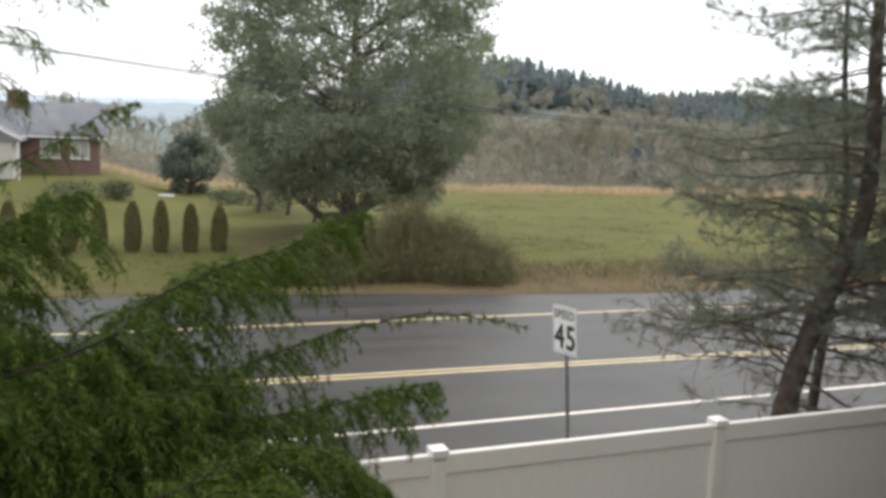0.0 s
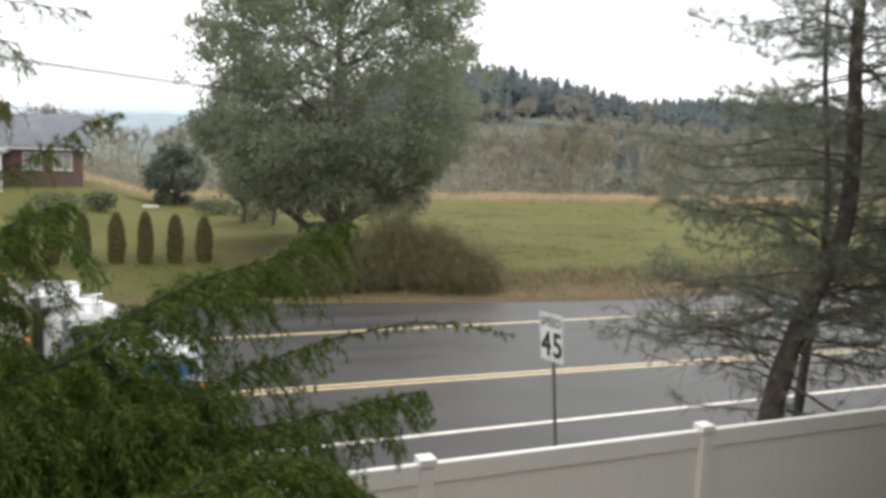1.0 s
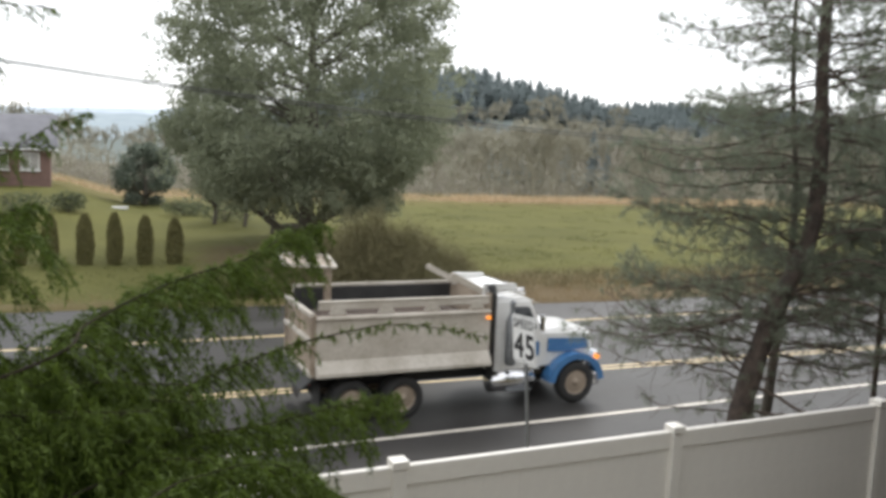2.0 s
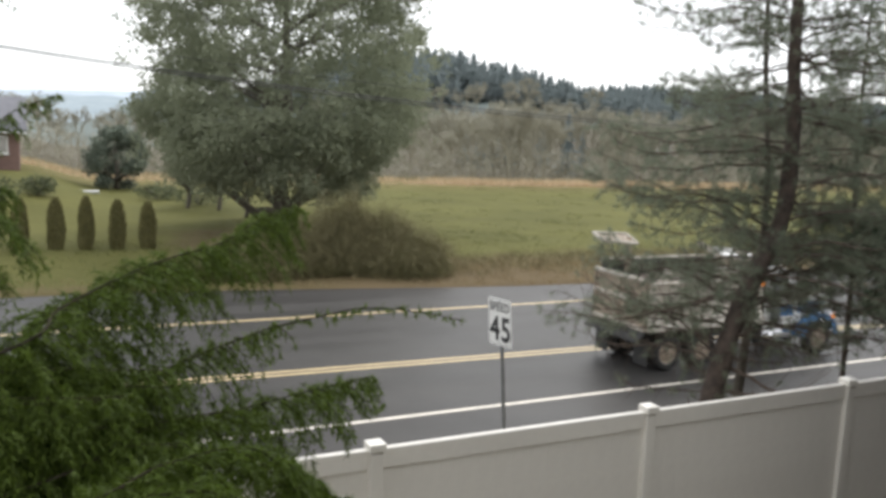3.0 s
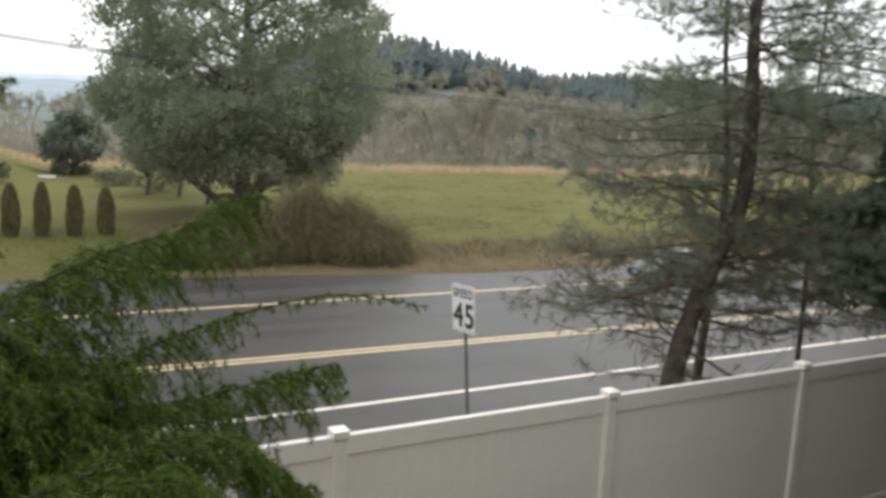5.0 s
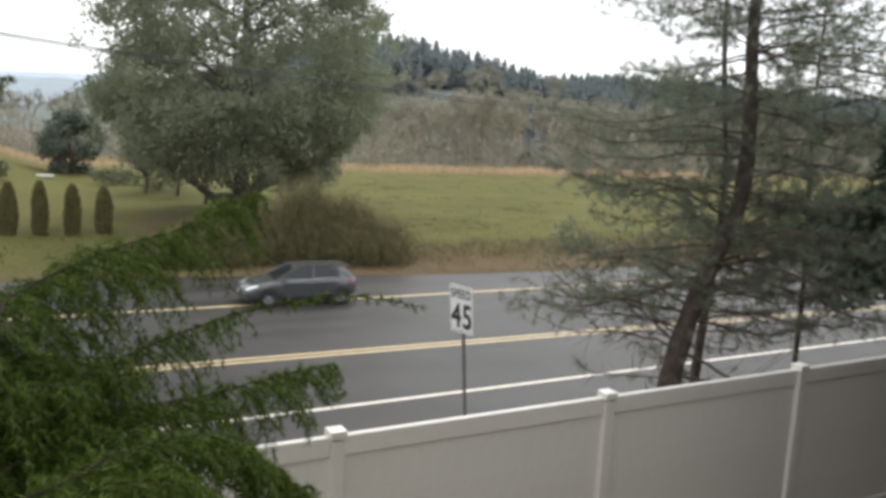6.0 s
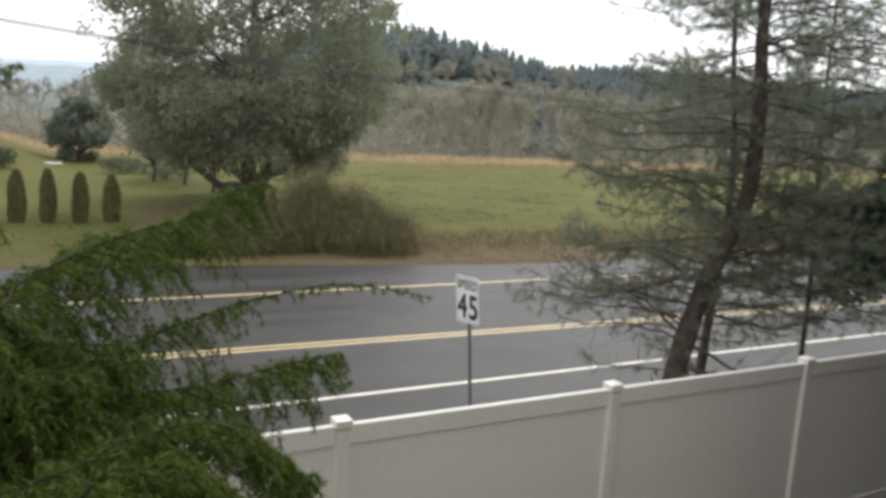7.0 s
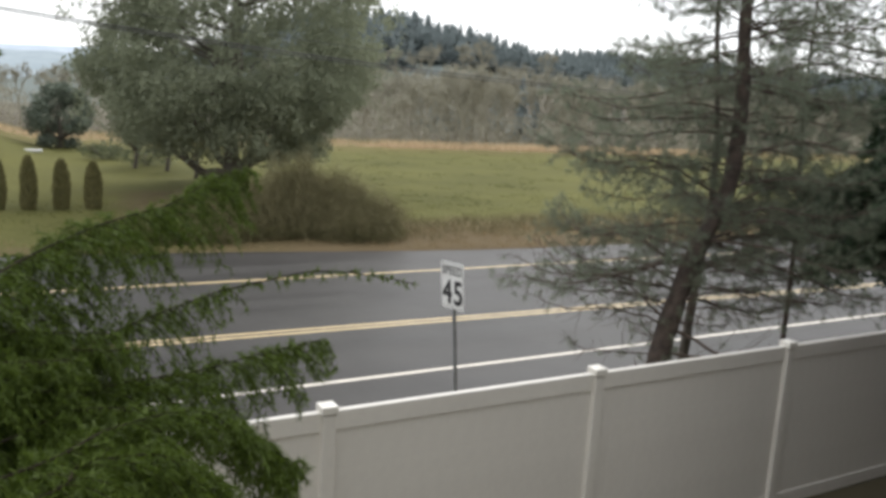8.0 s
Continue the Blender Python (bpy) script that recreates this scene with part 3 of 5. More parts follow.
def build_cedar():
    base = (-1.75, 3.1, float(height(-1.75, 3.1)))
    tree = thing("cedar_tree", "green cedar with long drooping feathery boughs", "tree")
    trunk = Build()
    trunk.tube(bez([(base[0], base[1], base[2] - 0.1), (-1.72, 3.12, 4.5), (-1.8, 3.2, 7.0), (-1.75, 3.2, 10.5), (-1.7, 3.2, 13)], 24), np.linspace(0.24, 0.05, 24), 12)
    trunk.obj("trunk", M_bark_grey, tree, smooth=True)
    root = lambda z: (-1.72, 3.15, z)
    boughs = [
        ([root(5.2), (-0.17, 2.87, 5.73), (0.07, 3.21, 5.81), (0.27, 3.42, 5.87), (0.5, 3.62, 5.92), (0.76, 3.79, 5.96), (1.0, 3.95, 6.06), (1.17, 4.02, 6.11)], 0.022, 0.75, 0.29, 0.022, 1.3),
        ([root(5.0), (-0.1, 2.83, 5.49), (0.3, 3.14, 5.53), (0.58, 3.33, 5.57), (0.94, 3.47, 5.64)], 0.016, 0.8, 0.24, 0.028, 1.1),
        ([(0.9, 3.46, 5.63), (1.15, 3.5, 5.66), (1.38, 3.55, 5.675), (1.62, 3.53, 5.65), (1.86, 3.50, 5.60)], 0.016, 0.3, 0.022, 0.026, 0.35),
        ([root(4.9), (-0.1, 2.68, 5.36), (0.37, 2.99, 5.42), (0.7, 3.14, 5.39), (1.03, 3.28, 5.39), (1.36, 3.37, 5.40)], 0.016, 0.8, 0.27, 0.026, 1.2),
        ([root(4.9), (-0.1, 2.37, 5.40), (0.35, 2.57, 5.44), (0.64, 2.71, 5.40), (0.84, 2.72, 5.28), (0.97, 2.63, 5.17)], 0.015, 0.7, 0.27, 0.022, 1.2),
        ([root(4.8), (-0.03, 2.25, 5.38), (0.24, 2.36, 5.43), (0.49, 2.41, 5.39), (0.66, 2.42, 5.26)], 0.015, 0.7, 0.27, 0.022, 1.2),
        ([root(5.4), (-0.67, 3.07, 5.88), (-0.47, 3.34, 6.02), (-0.28, 3.58, 6.15), (-0.13, 3.77, 6.20)], 0.016, 0.8, 0.34, 0.024, 1.2),
        ([root(5.8), (-0.65, 3.94, 6.2), (-0.34, 4.28, 6.34), (-0.2, 4.39, 6.42), (-0.05, 4.5, 6.53), (0.12, 4.6, 6.6)], 0.010, 0.4, 0.13, 0.042, 0.6),
        ([root(6.9), (-0.8, 3.48, 7.06), (-0.53, 3.83, 7.05), (-0.31, 4.06, 7.04), (-0.03, 4.27, 7.06)], 0.010, 0.5, 0.17, 0.044, 0.5),
        ([root(6.6), (-0.74, 3.52, 6.78), (-0.5, 3.85, 6.86), (-0.34, 3.97, 6.86), (-0.27, 4.08, 6.78)], 0.010, 0.5, 0.17, 0.044, 0.5),
        ([root(6.4), (-0.75, 3.73, 6.58), (-0.55, 3.87, 6.68), (-0.42, 3.98, 6.66), (-0.34, 3.99, 6.58)], 0.010, 0.5, 0.17, 0.044, 0.5),
    ]
    # inner boughs that fill the crown low beside the window
    for k in range(64):
        f = rng.uniform(0, 1)
        end = np.array([-0.45 + 1.0 * f + rng.uniform(-0.2, 0.2), 2.3 + rng.uniform(0, 1.2), 0])
        end[2] = 5.32 - 0.10 * f - rng.uniform(0.0, 0.55) - 0.08 * (3.3 - end[1])
        st = np.array(root(end[2] - 0.2 + rng.uniform(-0.2, 0.1)))
        mid = st * 0.45 + end * 0.55 + [0, rng.uniform(-0.15, 0.15), 0.16]
        boughs.append(([tuple(st), tuple(mid), tuple(end)], 0.009, 0.8, 0.34, 0.025, 1.2))
    for k in range(68):
        end = np.array([rng.uniform(-0.5, 0.60), rng.uniform(2.75, 3.5), rng.uniform(5.22, 5.70)])
        end[2] += 0.16 * (end[0] < -0.2) + 0.1 * (end[1] - 3.2)
        st = np.array(root(end[2] - 0.3 + rng.uniform(-0.2, 0.1)))
        mid = st * 0.4 + end * 0.6 + [0, rng.uniform(-0.12, 0.12), 0.14]
        boughs.append(([tuple(st), tuple(mid), tuple(end)], 0.008, 0.9, 0.33, 0.026, 1.2))
    # the rest of the crown, away from the window
    for k in range(26):
        a, z = radians(75 + 200 * rng.uniform(0, 1)), rng.uniform(4.0, 11.5)
        L = rng.uniform(1.0, 1.7) * (1.25 - z / 13)
        st = np.array([-1.75, 3.15, z])
        out = np.array([math.cos(a), math.sin(a), 0])
        boughs.append(([tuple(st), tuple(st + out * L * 0.5 + [0, 0, 0.15]), tuple(st + out * L - [0, 0, 0.1])], 0.012, 0.7, 0.34, 0.065, 0.5))
    for k, (pts, r0, droop, reach, step, dense) in enumerate(boughs):
        wood, fol = Build(), {"tw": [], "nd": []}
        bough(wood, fol, pts, r0, droop, reach, step, dense)
        limb = wood.obj("bough", M_twig_dark, tree, "thin brown bough")
        sheet("twig_spray", np.concatenate(fol["tw"]), M_twig_dark, limb)
        sheet("needles", np.concatenate(fol["nd"]), M_cedar, limb, "fresh green needle sprays")


build_cedar()

# ---------------------------------------------------------------- pines between fence and road


def pine(name, label, spine, r0, r1, whorls, reach, seed, tuft=40, dead_below=0.0, material=None, thick=1.0, bark=None, bare_side=(-0.76, -0.65, 0)):
    """A leaning pine: bent trunk, whorls of thin limbs, tufts of long needles on the twigs."""
    g = np.random.default_rng(seed)
    tree = thing(name, label, "tree")
    line = bez(spine, 40)
    tr = Build()
    tr.tube(line, np.linspace(r0, r1, 40) * (1 + 0.06 * np.sin(np.arange(40) * 1.7)), 12)
    tr.obj("trunk", bark or M_bark_pine, tree, smooth=True)
    for z, count, L0, *turn in whorls:
        i = int(np.argmin(np.abs(line[:, 2] - z)))
        a0 = g.uniform(0, 6.28)
        for c in range(count):
            az = radians(turn[0]) + g.uniform(-0.8, 0.8) if turn else a0 + 6.283 * c / count + g.uniform(-0.35, 0.35)
            L = L0 * g.uniform(0.65, 1.1)
            out = np.array([math.cos(az), math.sin(az), 0])
            if out @ np.array(bare_side) > 0.45 and z < 6.8:
                L *= 0.35
            lift = g.uniform(-0.35, 0.45)
            p0 = line[min(max(i + int(g.integers(-1, 2)), 0), 39)] + [0, 0, g.uniform(-0.12, 0.12)]
            pts = [p0, p0 + out * L * 0.35 + [0, 0, lift * L * 0.35], p0 + out * L * 0.7 + [0, 0, lift * L * 0.45 - 0.05 * L], p0 + out * L + np.array([g.uniform(-.2, .2), g.uniform(-.2, .2), lift * L * 0.6 + 0.02])]
            m = max(10, int(L / 0.09))
            bl = bez(pts, m) + np.cumsum(g.normal(size=(m, 3)) * 0.012, 0)
            wood = Build()
            wood.tube(bl, np.linspace(0.019 * thick * (L / 2.2), 0.004, m), 5)
            tips = []
            tt = unit(np.gradient(bl, axis=0))
            for j in range(int(m * 0.2), m):
                for _ in range(3):
                    if g.uniform() < 0.2:
                        continue
                    s = unit(np.cross(tt[j], [0, 0, 1])) * g.choice([-1, 1])
                    l2 = (0.55 * (1 - j / m) + 0.16) * g.uniform(0.5, 1.3) * min(L / 2.2, 1.2)
                    e = bl[j] + unit(s * 0.7 + tt[j] * 0.6 + g.normal(size=3) * 0.5) * l2 + [0, 0, g.uniform(-0.15, 0.15)]
                    md = (bl[j] + e) / 2 + g.normal(size=3) * 0.03
                    wood.tube([bl[j], md, e], [0.004, 0.003, 0.0015], 3, False)
                    tips.append((e, unit(e - md)))
                    if l2 > 0.25:
                        tips.append((md, unit(e - bl[j])))
            tips.append((bl[-1], tt[-1]))
            limb = wood.obj("limb", M_twig, tree)
            keep = 0.16 if z < dead_below else 0.66
            quad = []
            for e, d in tips:
                if g.uniform() > keep:
                    continue
                k = int(tuft * g.uniform(0.7, 1.3))
                back = g.uniform(0, 0.09, (k, 1))
                b = e - d * back
                dn = unit(d * g.uniform(0.1, 0.9, (k, 1)) + g.normal(size=(k, 3)) * 0.75)
                quad.append(needles(b, dn, g.uniform(0.07, 0.14, k), g.uniform(0.0022, 0.0042, k)))
            if quad:
                sheet("needles", np.concatenate(quad), material or M_pine, limb, "grey-green needle tufts")
    return tree


def build_pines():
    z0 = float(height(7.95, 7.9))
    sp = [(8.0, 7.9, z0 - 0.1), (8.07, 7.9, 3.14), (8.21, 7.9, 3.77), (8.57, 7.9, 4.7), (9.03, 7.9, 5.55), (9.09, 7.9, 6.63), (8.98, 7.9, 7.59), (8.94, 7.9, 8.3), (8.95, 7.95, 10.5), (9.0, 8.0, 12.2)]
    wh = [(3.3, 5, 1.7), (3.7, 6, 2.0), (4.05, 7, 2.2), (4.4, 8, 2.6), (4.75, 9, 2.7), (5.1, 7, 2.5), (5.5, 6, 2.5), (5.95, 6, 2.5), (6.4, 6, 2.5), (6.85, 6, 2.3), (7.3, 6, 2.3), (7.75, 6, 2.2), (8.25, 6, 2.1), (8.8, 6, 2.0), (9.5, 6, 1.9), (10.3, 5, 1.5), (11.2, 5, 1.1), (12.0, 5, 0.6)]
    wh += [(z, 3, 2.6, 133) for z in (3.8, 4.1, 4.4, 4.8, 5.2, 5.7, 6.3)]
    wh += [(z, 3, 2.7, -20) for z in (3.4, 3.8, 4.2, 4.6, 5.0, 5.6, 6.3)]
    wh += [(z, 2, 2.6, -25) for z in (7.1, 7.8, 8.5, 9.3)]
    pine("pine_tree", "leaning pine with a bent dark trunk and sparse grey-green needles", sp, 0.165, 0.045, wh, 2.6, 11, tuft=58, dead_below=4.3)
    z1 = float(height(9.3, 8.6))
    sp = [(9.25, 8.6, z1 - 0.1), (9.29, 8.6, 2.84), (9.36, 8.6, 3.85), (9.48, 8.6, 4.88), (9.46, 8.6, 6.13), (9.17, 8.6, 8.09), (9.1, 8.6, 10.5)]
    wh = [(4.6, 4, 1.3), (5.4, 5, 1.6), (6.2, 5, 1.7), (7.0, 5, 1.7), (7.8, 5, 1.6), (8.6, 5, 1.4), (9.5, 5, 1.1), (10.3, 5, 0.7)]
    pine("pine_tree", "slim straight pine with grey-brown bark behind the fence", sp, 0.085, 0.02, wh, 1.6, 12, dead_below=4.6, bark=M_bark_grey)
    z2 = float(height(12.1, 9.0))
    sp = [(12.1, 9.0, z2 - 0.1), (12.09, 9.0, 2.76), (12.07, 9.0, 3.85), (12.01, 9.0, 4.81), (11.9, 9.0, 5.85), (11.8, 9.0, 7.03), (11.8, 9.0, 9.0), (11.85, 9.0, 11.0)]
    wh = [(3.6, 4, 1.2), (4.2, 4, 1.5), (4.8, 5, 1.7), (5.4, 5, 1.8), (6.0, 5, 1.7), (6.6, 5, 1.6), (7.2, 6, 1.8), (7.8, 6, 1.9), (8.4, 6, 1.8), (9.0, 6, 1.6), (9.7, 5, 1.3), (10.4, 5, 0.8)]
    pine("pine_tree", "young dark pine with a thin upright trunk", sp, 0.05, 0.015, wh, 1.6, 13, dead_below=3.4, material=M_dark_fir)


build_pines()


def spruce(name, label, base, tall, wide, seed, n_tiers, material, leaf=0.12, per=260, skirt=0.04):
    """A dense conifer: straight trunk and tiers of drooping sprays."""
    g = np.random.default_rng(seed)
    tree = thing(name, label, "tree", loc=base)
    Build().tube([(0, 0, -0.1), (0, 0, tall * 0.5), (0.02, 0, tall * 0.97)], [0.018 * tall, 0.011 * tall, 0.01], 10).obj("trunk", M_bark_grey, tree, smooth=True)
    out = []
    limbs = Build()
    for i in range(n_tiers):
        f = i / n_tiers
        z = tall * (skirt + (0.99 - skirt) * f)
        R = wide * (1 - f) ** 0.8 + 0.05
        for c in range(7):
            az = g.uniform(0, 6.28)
            L = R * g.uniform(0.65, 1.1)
            k = max(8, int(per * L / wide / 7))
            u = g.uniform(0.12, 1, k) ** 0.7
            d = np.array([math.cos(az), math.sin(az), 0])
            s = np.array([-d[1], d[0], 0])
            p = d * (u * L)[:, None] + s * (g.normal(size=k) * 0.16 * L * (1.1 - u))[:, None]
            p[:, 2] += z - 0.28 * L * u ** 1.4 + g.normal(size=k) * 0.05 - g.uniform(0, 0.12, k) * L * 0.6
            dn = unit(d * 0.8 + [0, 0, -0.45] + g.normal(size=(k, 3)) * 0.45)
            out.append(needles(p, dn, g.uniform(0.7, 1.4, k) * leaf, g.uniform(0.25, 0.45, k) * leaf))
            limbs.tube([(0, 0, z), tuple(d * L * 0.9 + [0, 0, z - 0.25 * L])], [0.02, 0.006], 4, False)
    tagged(limbs.obj("limb_frame", M_twig, tree), kind="stuff")
    sheet("needles", np.concatenate(out), material, tree)
    return tree


spruce("spruce_tree", "low dense dark green conifer close behind the fence", (12.75, 6.85, float(height(12.75, 6.85))), 5.9, 2.6, 31, 28, M_dark_fir, 0.15, 2200, 0.46)
spruce("spruce_tree", "tall dense dark green conifer behind the fence", (15.6, 8.6, float(height(15.6, 8.6))), 8.0, 2.5, 33, 46, M_dark_fir, 0.15, 2200, 0.28)

# ---------------------------------------------------------------- vehicles


def wheel(parent, c, r, w, name="wheel", spokes=5, dark=False):
    """Hub with tyre and rim, turning about y."""
    hub = Build().lathe([(0.0, -0.5 * w), (0.16 * r, -0.48 * w), (0.2 * r, -0.3 * w), (0.2 * r, 0.3 * w), (0.0, 0.4 * w)], (0, 0, 0), "y", 14).obj(name, M_tr_box if dark else M_alloy, parent, smooth=True)
    hub.location = c
    Build().lathe([(0.60 * r, -0.42 * w), (0.72 * r, -0.5 * w), (0.93 * r, -0.47 * w), (r, -0.36 * w), (r, 0.36 * w), (0.93 * r, 0.47 * w), (0.72 * r, 0.5 * w), (0.60 * r, 0.42 * w)], (0, 0, 0), "y", 32).obj("tyre", M_rubber, hub, "black rubber tyre", smooth=True)
    b = Build()
    b.lathe([(0.62 * r, -0.42 * w), (0.58 * r, -0.38 * w), (0.56 * r, 0.3 * w), (0.62 * r, 0.42 * w)], (0, 0, 0), "y", 28)
    for k in range(spokes):
        m = Matrix.Rotation(2 * math.pi * k / spokes, 4, "Y")
        b.box((0, 0, 0), (0.17 * r, 0.10 * w, 0.48 * r), 0.01, m @ Matrix.Translation((0, -0.30 * w, 0.36 * r)))
    if dark:
        b.lathe([(0.2 * r, -0.40 * w), (0.42 * r, -0.37 * w), (0.50 * r, -0.33 * w), (0.58 * r, -0.38 * w)], (0, 0, 0), "y", 24)
    b.lathe([(0.0, 0.1 * w), (0.57 * r, 0.12 * w)], (0, 0, 0), "y", 24)
    b.obj("rim", M_tr_box if dark else M_alloy, hub, "dull wheel rim")
    return hub


def build_truck():
    t = thing("dump_truck", "white and blue dump truck with a raised rear rack, driving past", "truck")
    W = 1.20
    P = lambda name, b, m, parent=t, label="", smooth=False: b.obj(name, m, parent, label, smooth)
    # chassis
    for s in (-1, 1):
        P("frame_rail", Build().box((-4.3, s * 0.42, 0.86), (7.0, 0.09, 0.26), 0.01), M_tr_dark)
    P("front_bumper", Build().box((0.0, 0, 0.62), (0.22, 2.36, 0.34), 0.05), M_chrome)
    # hood: tapers forward and down
    hood = Build().hull([(x, s * w, z) for s in (-1, 1) for x, w, z in
                         ((-1.75, 0.92, 1.0), (-1.75, 0.95, 1.88), (-1.75, 0.80, 2.00), (-1.0, 0.78, 1.99), (-0.15, 0.68, 1.89), (-0.02, 0.66, 1.80), (0.02, 0.78, 1.70), (0.02, 0.78, 0.98), (-0.1, 0.84, 1.78))])
    hood_ob = P("hood", hood, M_tr_white, label="white sloping bonnet")
    for s in (-1, 1):
        st = Build().hull([(x, s * y, z) for x, y0, z in ((-1.45, 0.945, 1.74), (-0.22, 0.872, 1.66), (-0.12, 0.864, 1.40), (-0.95, 0.905, 1.34), (-1.45, 0.945, 1.38)) for y in (y0 - 0.05, y0 + 0.012)])
        P("stripe", st, M_tr_blue, hood_ob, "blue side stripe")
    P("grille", Build().box((0.035, 0, 1.32), (0.04, 1.15, 0.86), 0.02), M_chrome)
    for k in range(9):
        P("grille_bar", Build().box((0.062, 0, 0.96 + k * 0.09), (0.02, 1.05, 0.03)), M_tr_dark)
    for s in (-1, 1):
        # arched fender
        f = Build()
        for k in range(15):
            a = math.pi * (0.02 + 0.96 * k / 14)
            for rr in (0.62, 0.78):
                for yy in (0.78, 1.20):
                    f.v.append((-0.65 + rr * math.cos(a) * 1.08, s * yy, 0.56 + rr * math.sin(a)))
        for k in range(14):
            o = 4 * k
            f.f += [(o, o + 4, o + 5, o + 1), (o + 2, o + 3, o + 7, o + 6), (o + 1, o + 5, o + 7, o + 3), (o, o + 2, o + 6, o + 4)]
        f.f += [(0, 1, 3, 2), (56, 58, 59, 57)]
        P("fender", f, M_tr_blue, label="rounded blue front wing")
        lamp = P("headlamp", Build().box((-0.02, s * 1.0, 1.24), (0.16, 0.30, 0.22), 0.03), M_head)
        P("turn_lamp", Build().box((-0.06, s * 1.165, 1.22), (0.17, 0.07, 0.13), 0.02), M_amber, lamp, "lit amber lamp")
        P("fuel_tank", Build().tube([(-3.15, s * 0.92, 0.72), (-1.95, s * 0.92, 0.72)], 0.29, 18), M_chrome, smooth=True)
        P("air_cleaner", Build().lathe([(0.0, 1.15), (0.12, 1.17), (0.145, 1.25), (0.145, 2.3), (0.10, 2.42), (0.06, 2.5), (0.06, 2.72), (0.09, 2.76), (0.0, 2.84)], (-2.68, s * 1.16, 0), "z", 16), M_steel, label="grey upright air cleaner", smooth=True)
        for z in (0.5, 0.82):
            P("step", Build().box((-2.4, s * 1.14, z), (0.7, 0.18, 0.04), 0.01), M_steel)
        P("exhaust_stack", Build().tube([(-3.18, s * 1.02, 0.8), (-3.18, s * 1.02, 2.9), (-3.24, s * 1.02, 3.2)], 0.10, 14), M_chrome if s > 0 else M_tr_dark, smooth=True)
    # cab
    cab = Build().hull([(x, s * w, z) for s in (-1, 1) for x, w, z in
                        ((-3.08, 1.0, 0.95), (-1.72, 1.0, 0.95), (-1.72, 1.0, 2.02), (-2.0, 0.92, 2.70), (-2.12, 0.85, 2.82), (-3.0, 0.85, 2.84), (-3.08, 0.92, 2.72), (-3.08, 1.0, 2.02))])
    cab_ob = P("cab", cab, M_tr_white, label="white driver's cab")
    ws = Build().hull([(-1.735 + d, s * 0.86, 2.08) for s in (-1, 1) for d in (0, 0.02)] + [(-1.985 + d, s * 0.80, 2.66) for s in (-1, 1) for d in (0, 0.02)])
    P("windscreen", ws, M_glass, cab_ob)
    for s in (-1, 1):
        dr = P("door", Build().hull([(x, s * y, z) for x, z, y0 in ((-2.86, 1.0, 1.0), (-1.86, 1.0, 1.0), (-1.86, 1.98, 1.0), (-2.86, 1.98, 1.0)) for y in (y0, y0 + 0.02)]), M_tr_white, cab_ob)
        P("window", Build().hull([(x, s * (y0 + d), z) for x, z, y0 in ((-2.62, 2.05, 1.0), (-2.55, 2.0, 1.0), (-1.88, 2.0, 1.0), (-1.86, 2.08, 0.995), (-2.05, 2.56, 0.94), (-2.14, 2.60, 0.935), (-2.55, 2.60, 0.935), (-2.62, 2.54, 0.94)) for d in (0, 0.012)]), M_glass, cab_ob, "dark side window")
        P("blue_panel", Build().hull([(x, s * (1.0 + d), z) for x in (-2.58, -1.76) for z in (1.32, 1.68) for d in (0.0, 0.026)]), M_tr_blue, cab_ob, "blue door band")
        P("mirror", Build().box((-1.82, s * 1.22, 2.2), (0.08, 0.16, 0.42), 0.02), M_chrome, cab_ob)
        P("mirror_arm", Build().tube([(-1.9, s * 1.0, 2.42), (-1.82, s * 1.22, 2.42)], 0.015, 6), M_chrome, cab_ob)
    P("visor", Build().hull([(-1.98, s * 0.86, 2.76) for s in (-1, 1)] + [(-1.70, s * 0.86, 2.64) for s in (-1, 1)] + [(-1.98, s * 0.86, 2.72) for s in (-1, 1)]), M_tr_white, cab_ob)
    for y in (-0.6, -0.3, 0, 0.3, 0.6):
        P("roof_lamp", Build().box((-2.12, y, 2.87), (0.16, 0.09, 0.07), 0.02), M_tr_white, cab_ob)
    for y in (-0.45, 0.45):
        P("air_horn", Build().tube([(-2.85, y, 2.92), (-2.15, y, 2.95), (-2.0, y, 2.95)], [0.025, 0.03, 0.06], 10), M_chrome, cab_ob, smooth=True)
    # dump box
    X0, X1, Z0, Z1 = -7.75, -3.32, 1.22, 2.62
    box = P("dump_box", Build().box(((X0 + X1) / 2, 0, Z0), (X1 - X0, 2 * W - 0.1, 0.10), 0.01), M_tr_box, label="dusty tan dump box")
    for s in (-1, 1):
        P("side_panel", Build().box(((X0 + X1) / 2, s * (W - 0.05), (Z0 + Z1) / 2), (X1 - X0, 0.06, Z1 - Z0), 0.01), M_tr_rail, box)
        P("side_board", Build().box(((X0 + X1) / 2, s * (W - 0.05), Z1 + 0.23), (X1 - X0 - 0.1, 0.05, 0.17), 0.01), M_tr_rail, box, "pale side board")
        P("top_rail", Build().box(((X0 + X1) / 2, s * (W - 0.02), Z1 - 0.05), (X1 - X0, 0.14, 0.06), 0.015), M_tr_rail, box)
        P("upper_rail", Build().box(((X0 + X1) / 2, s * (W - 0.04), Z1 + 0.33), (X1 - X0 - 0.1, 0.09, 0.05), 0.012), M_tr_rail, box)
        P("sill", Build().hull([(x, s * y, z) for x in (X0, X1) for y, z in ((W - 0.03, 1.60), (W + 0.17, 1.32), (W + 0.17, 1.24), (W - 0.10, 1.22))]), M_tr_rail, box, "tan sloping sill")
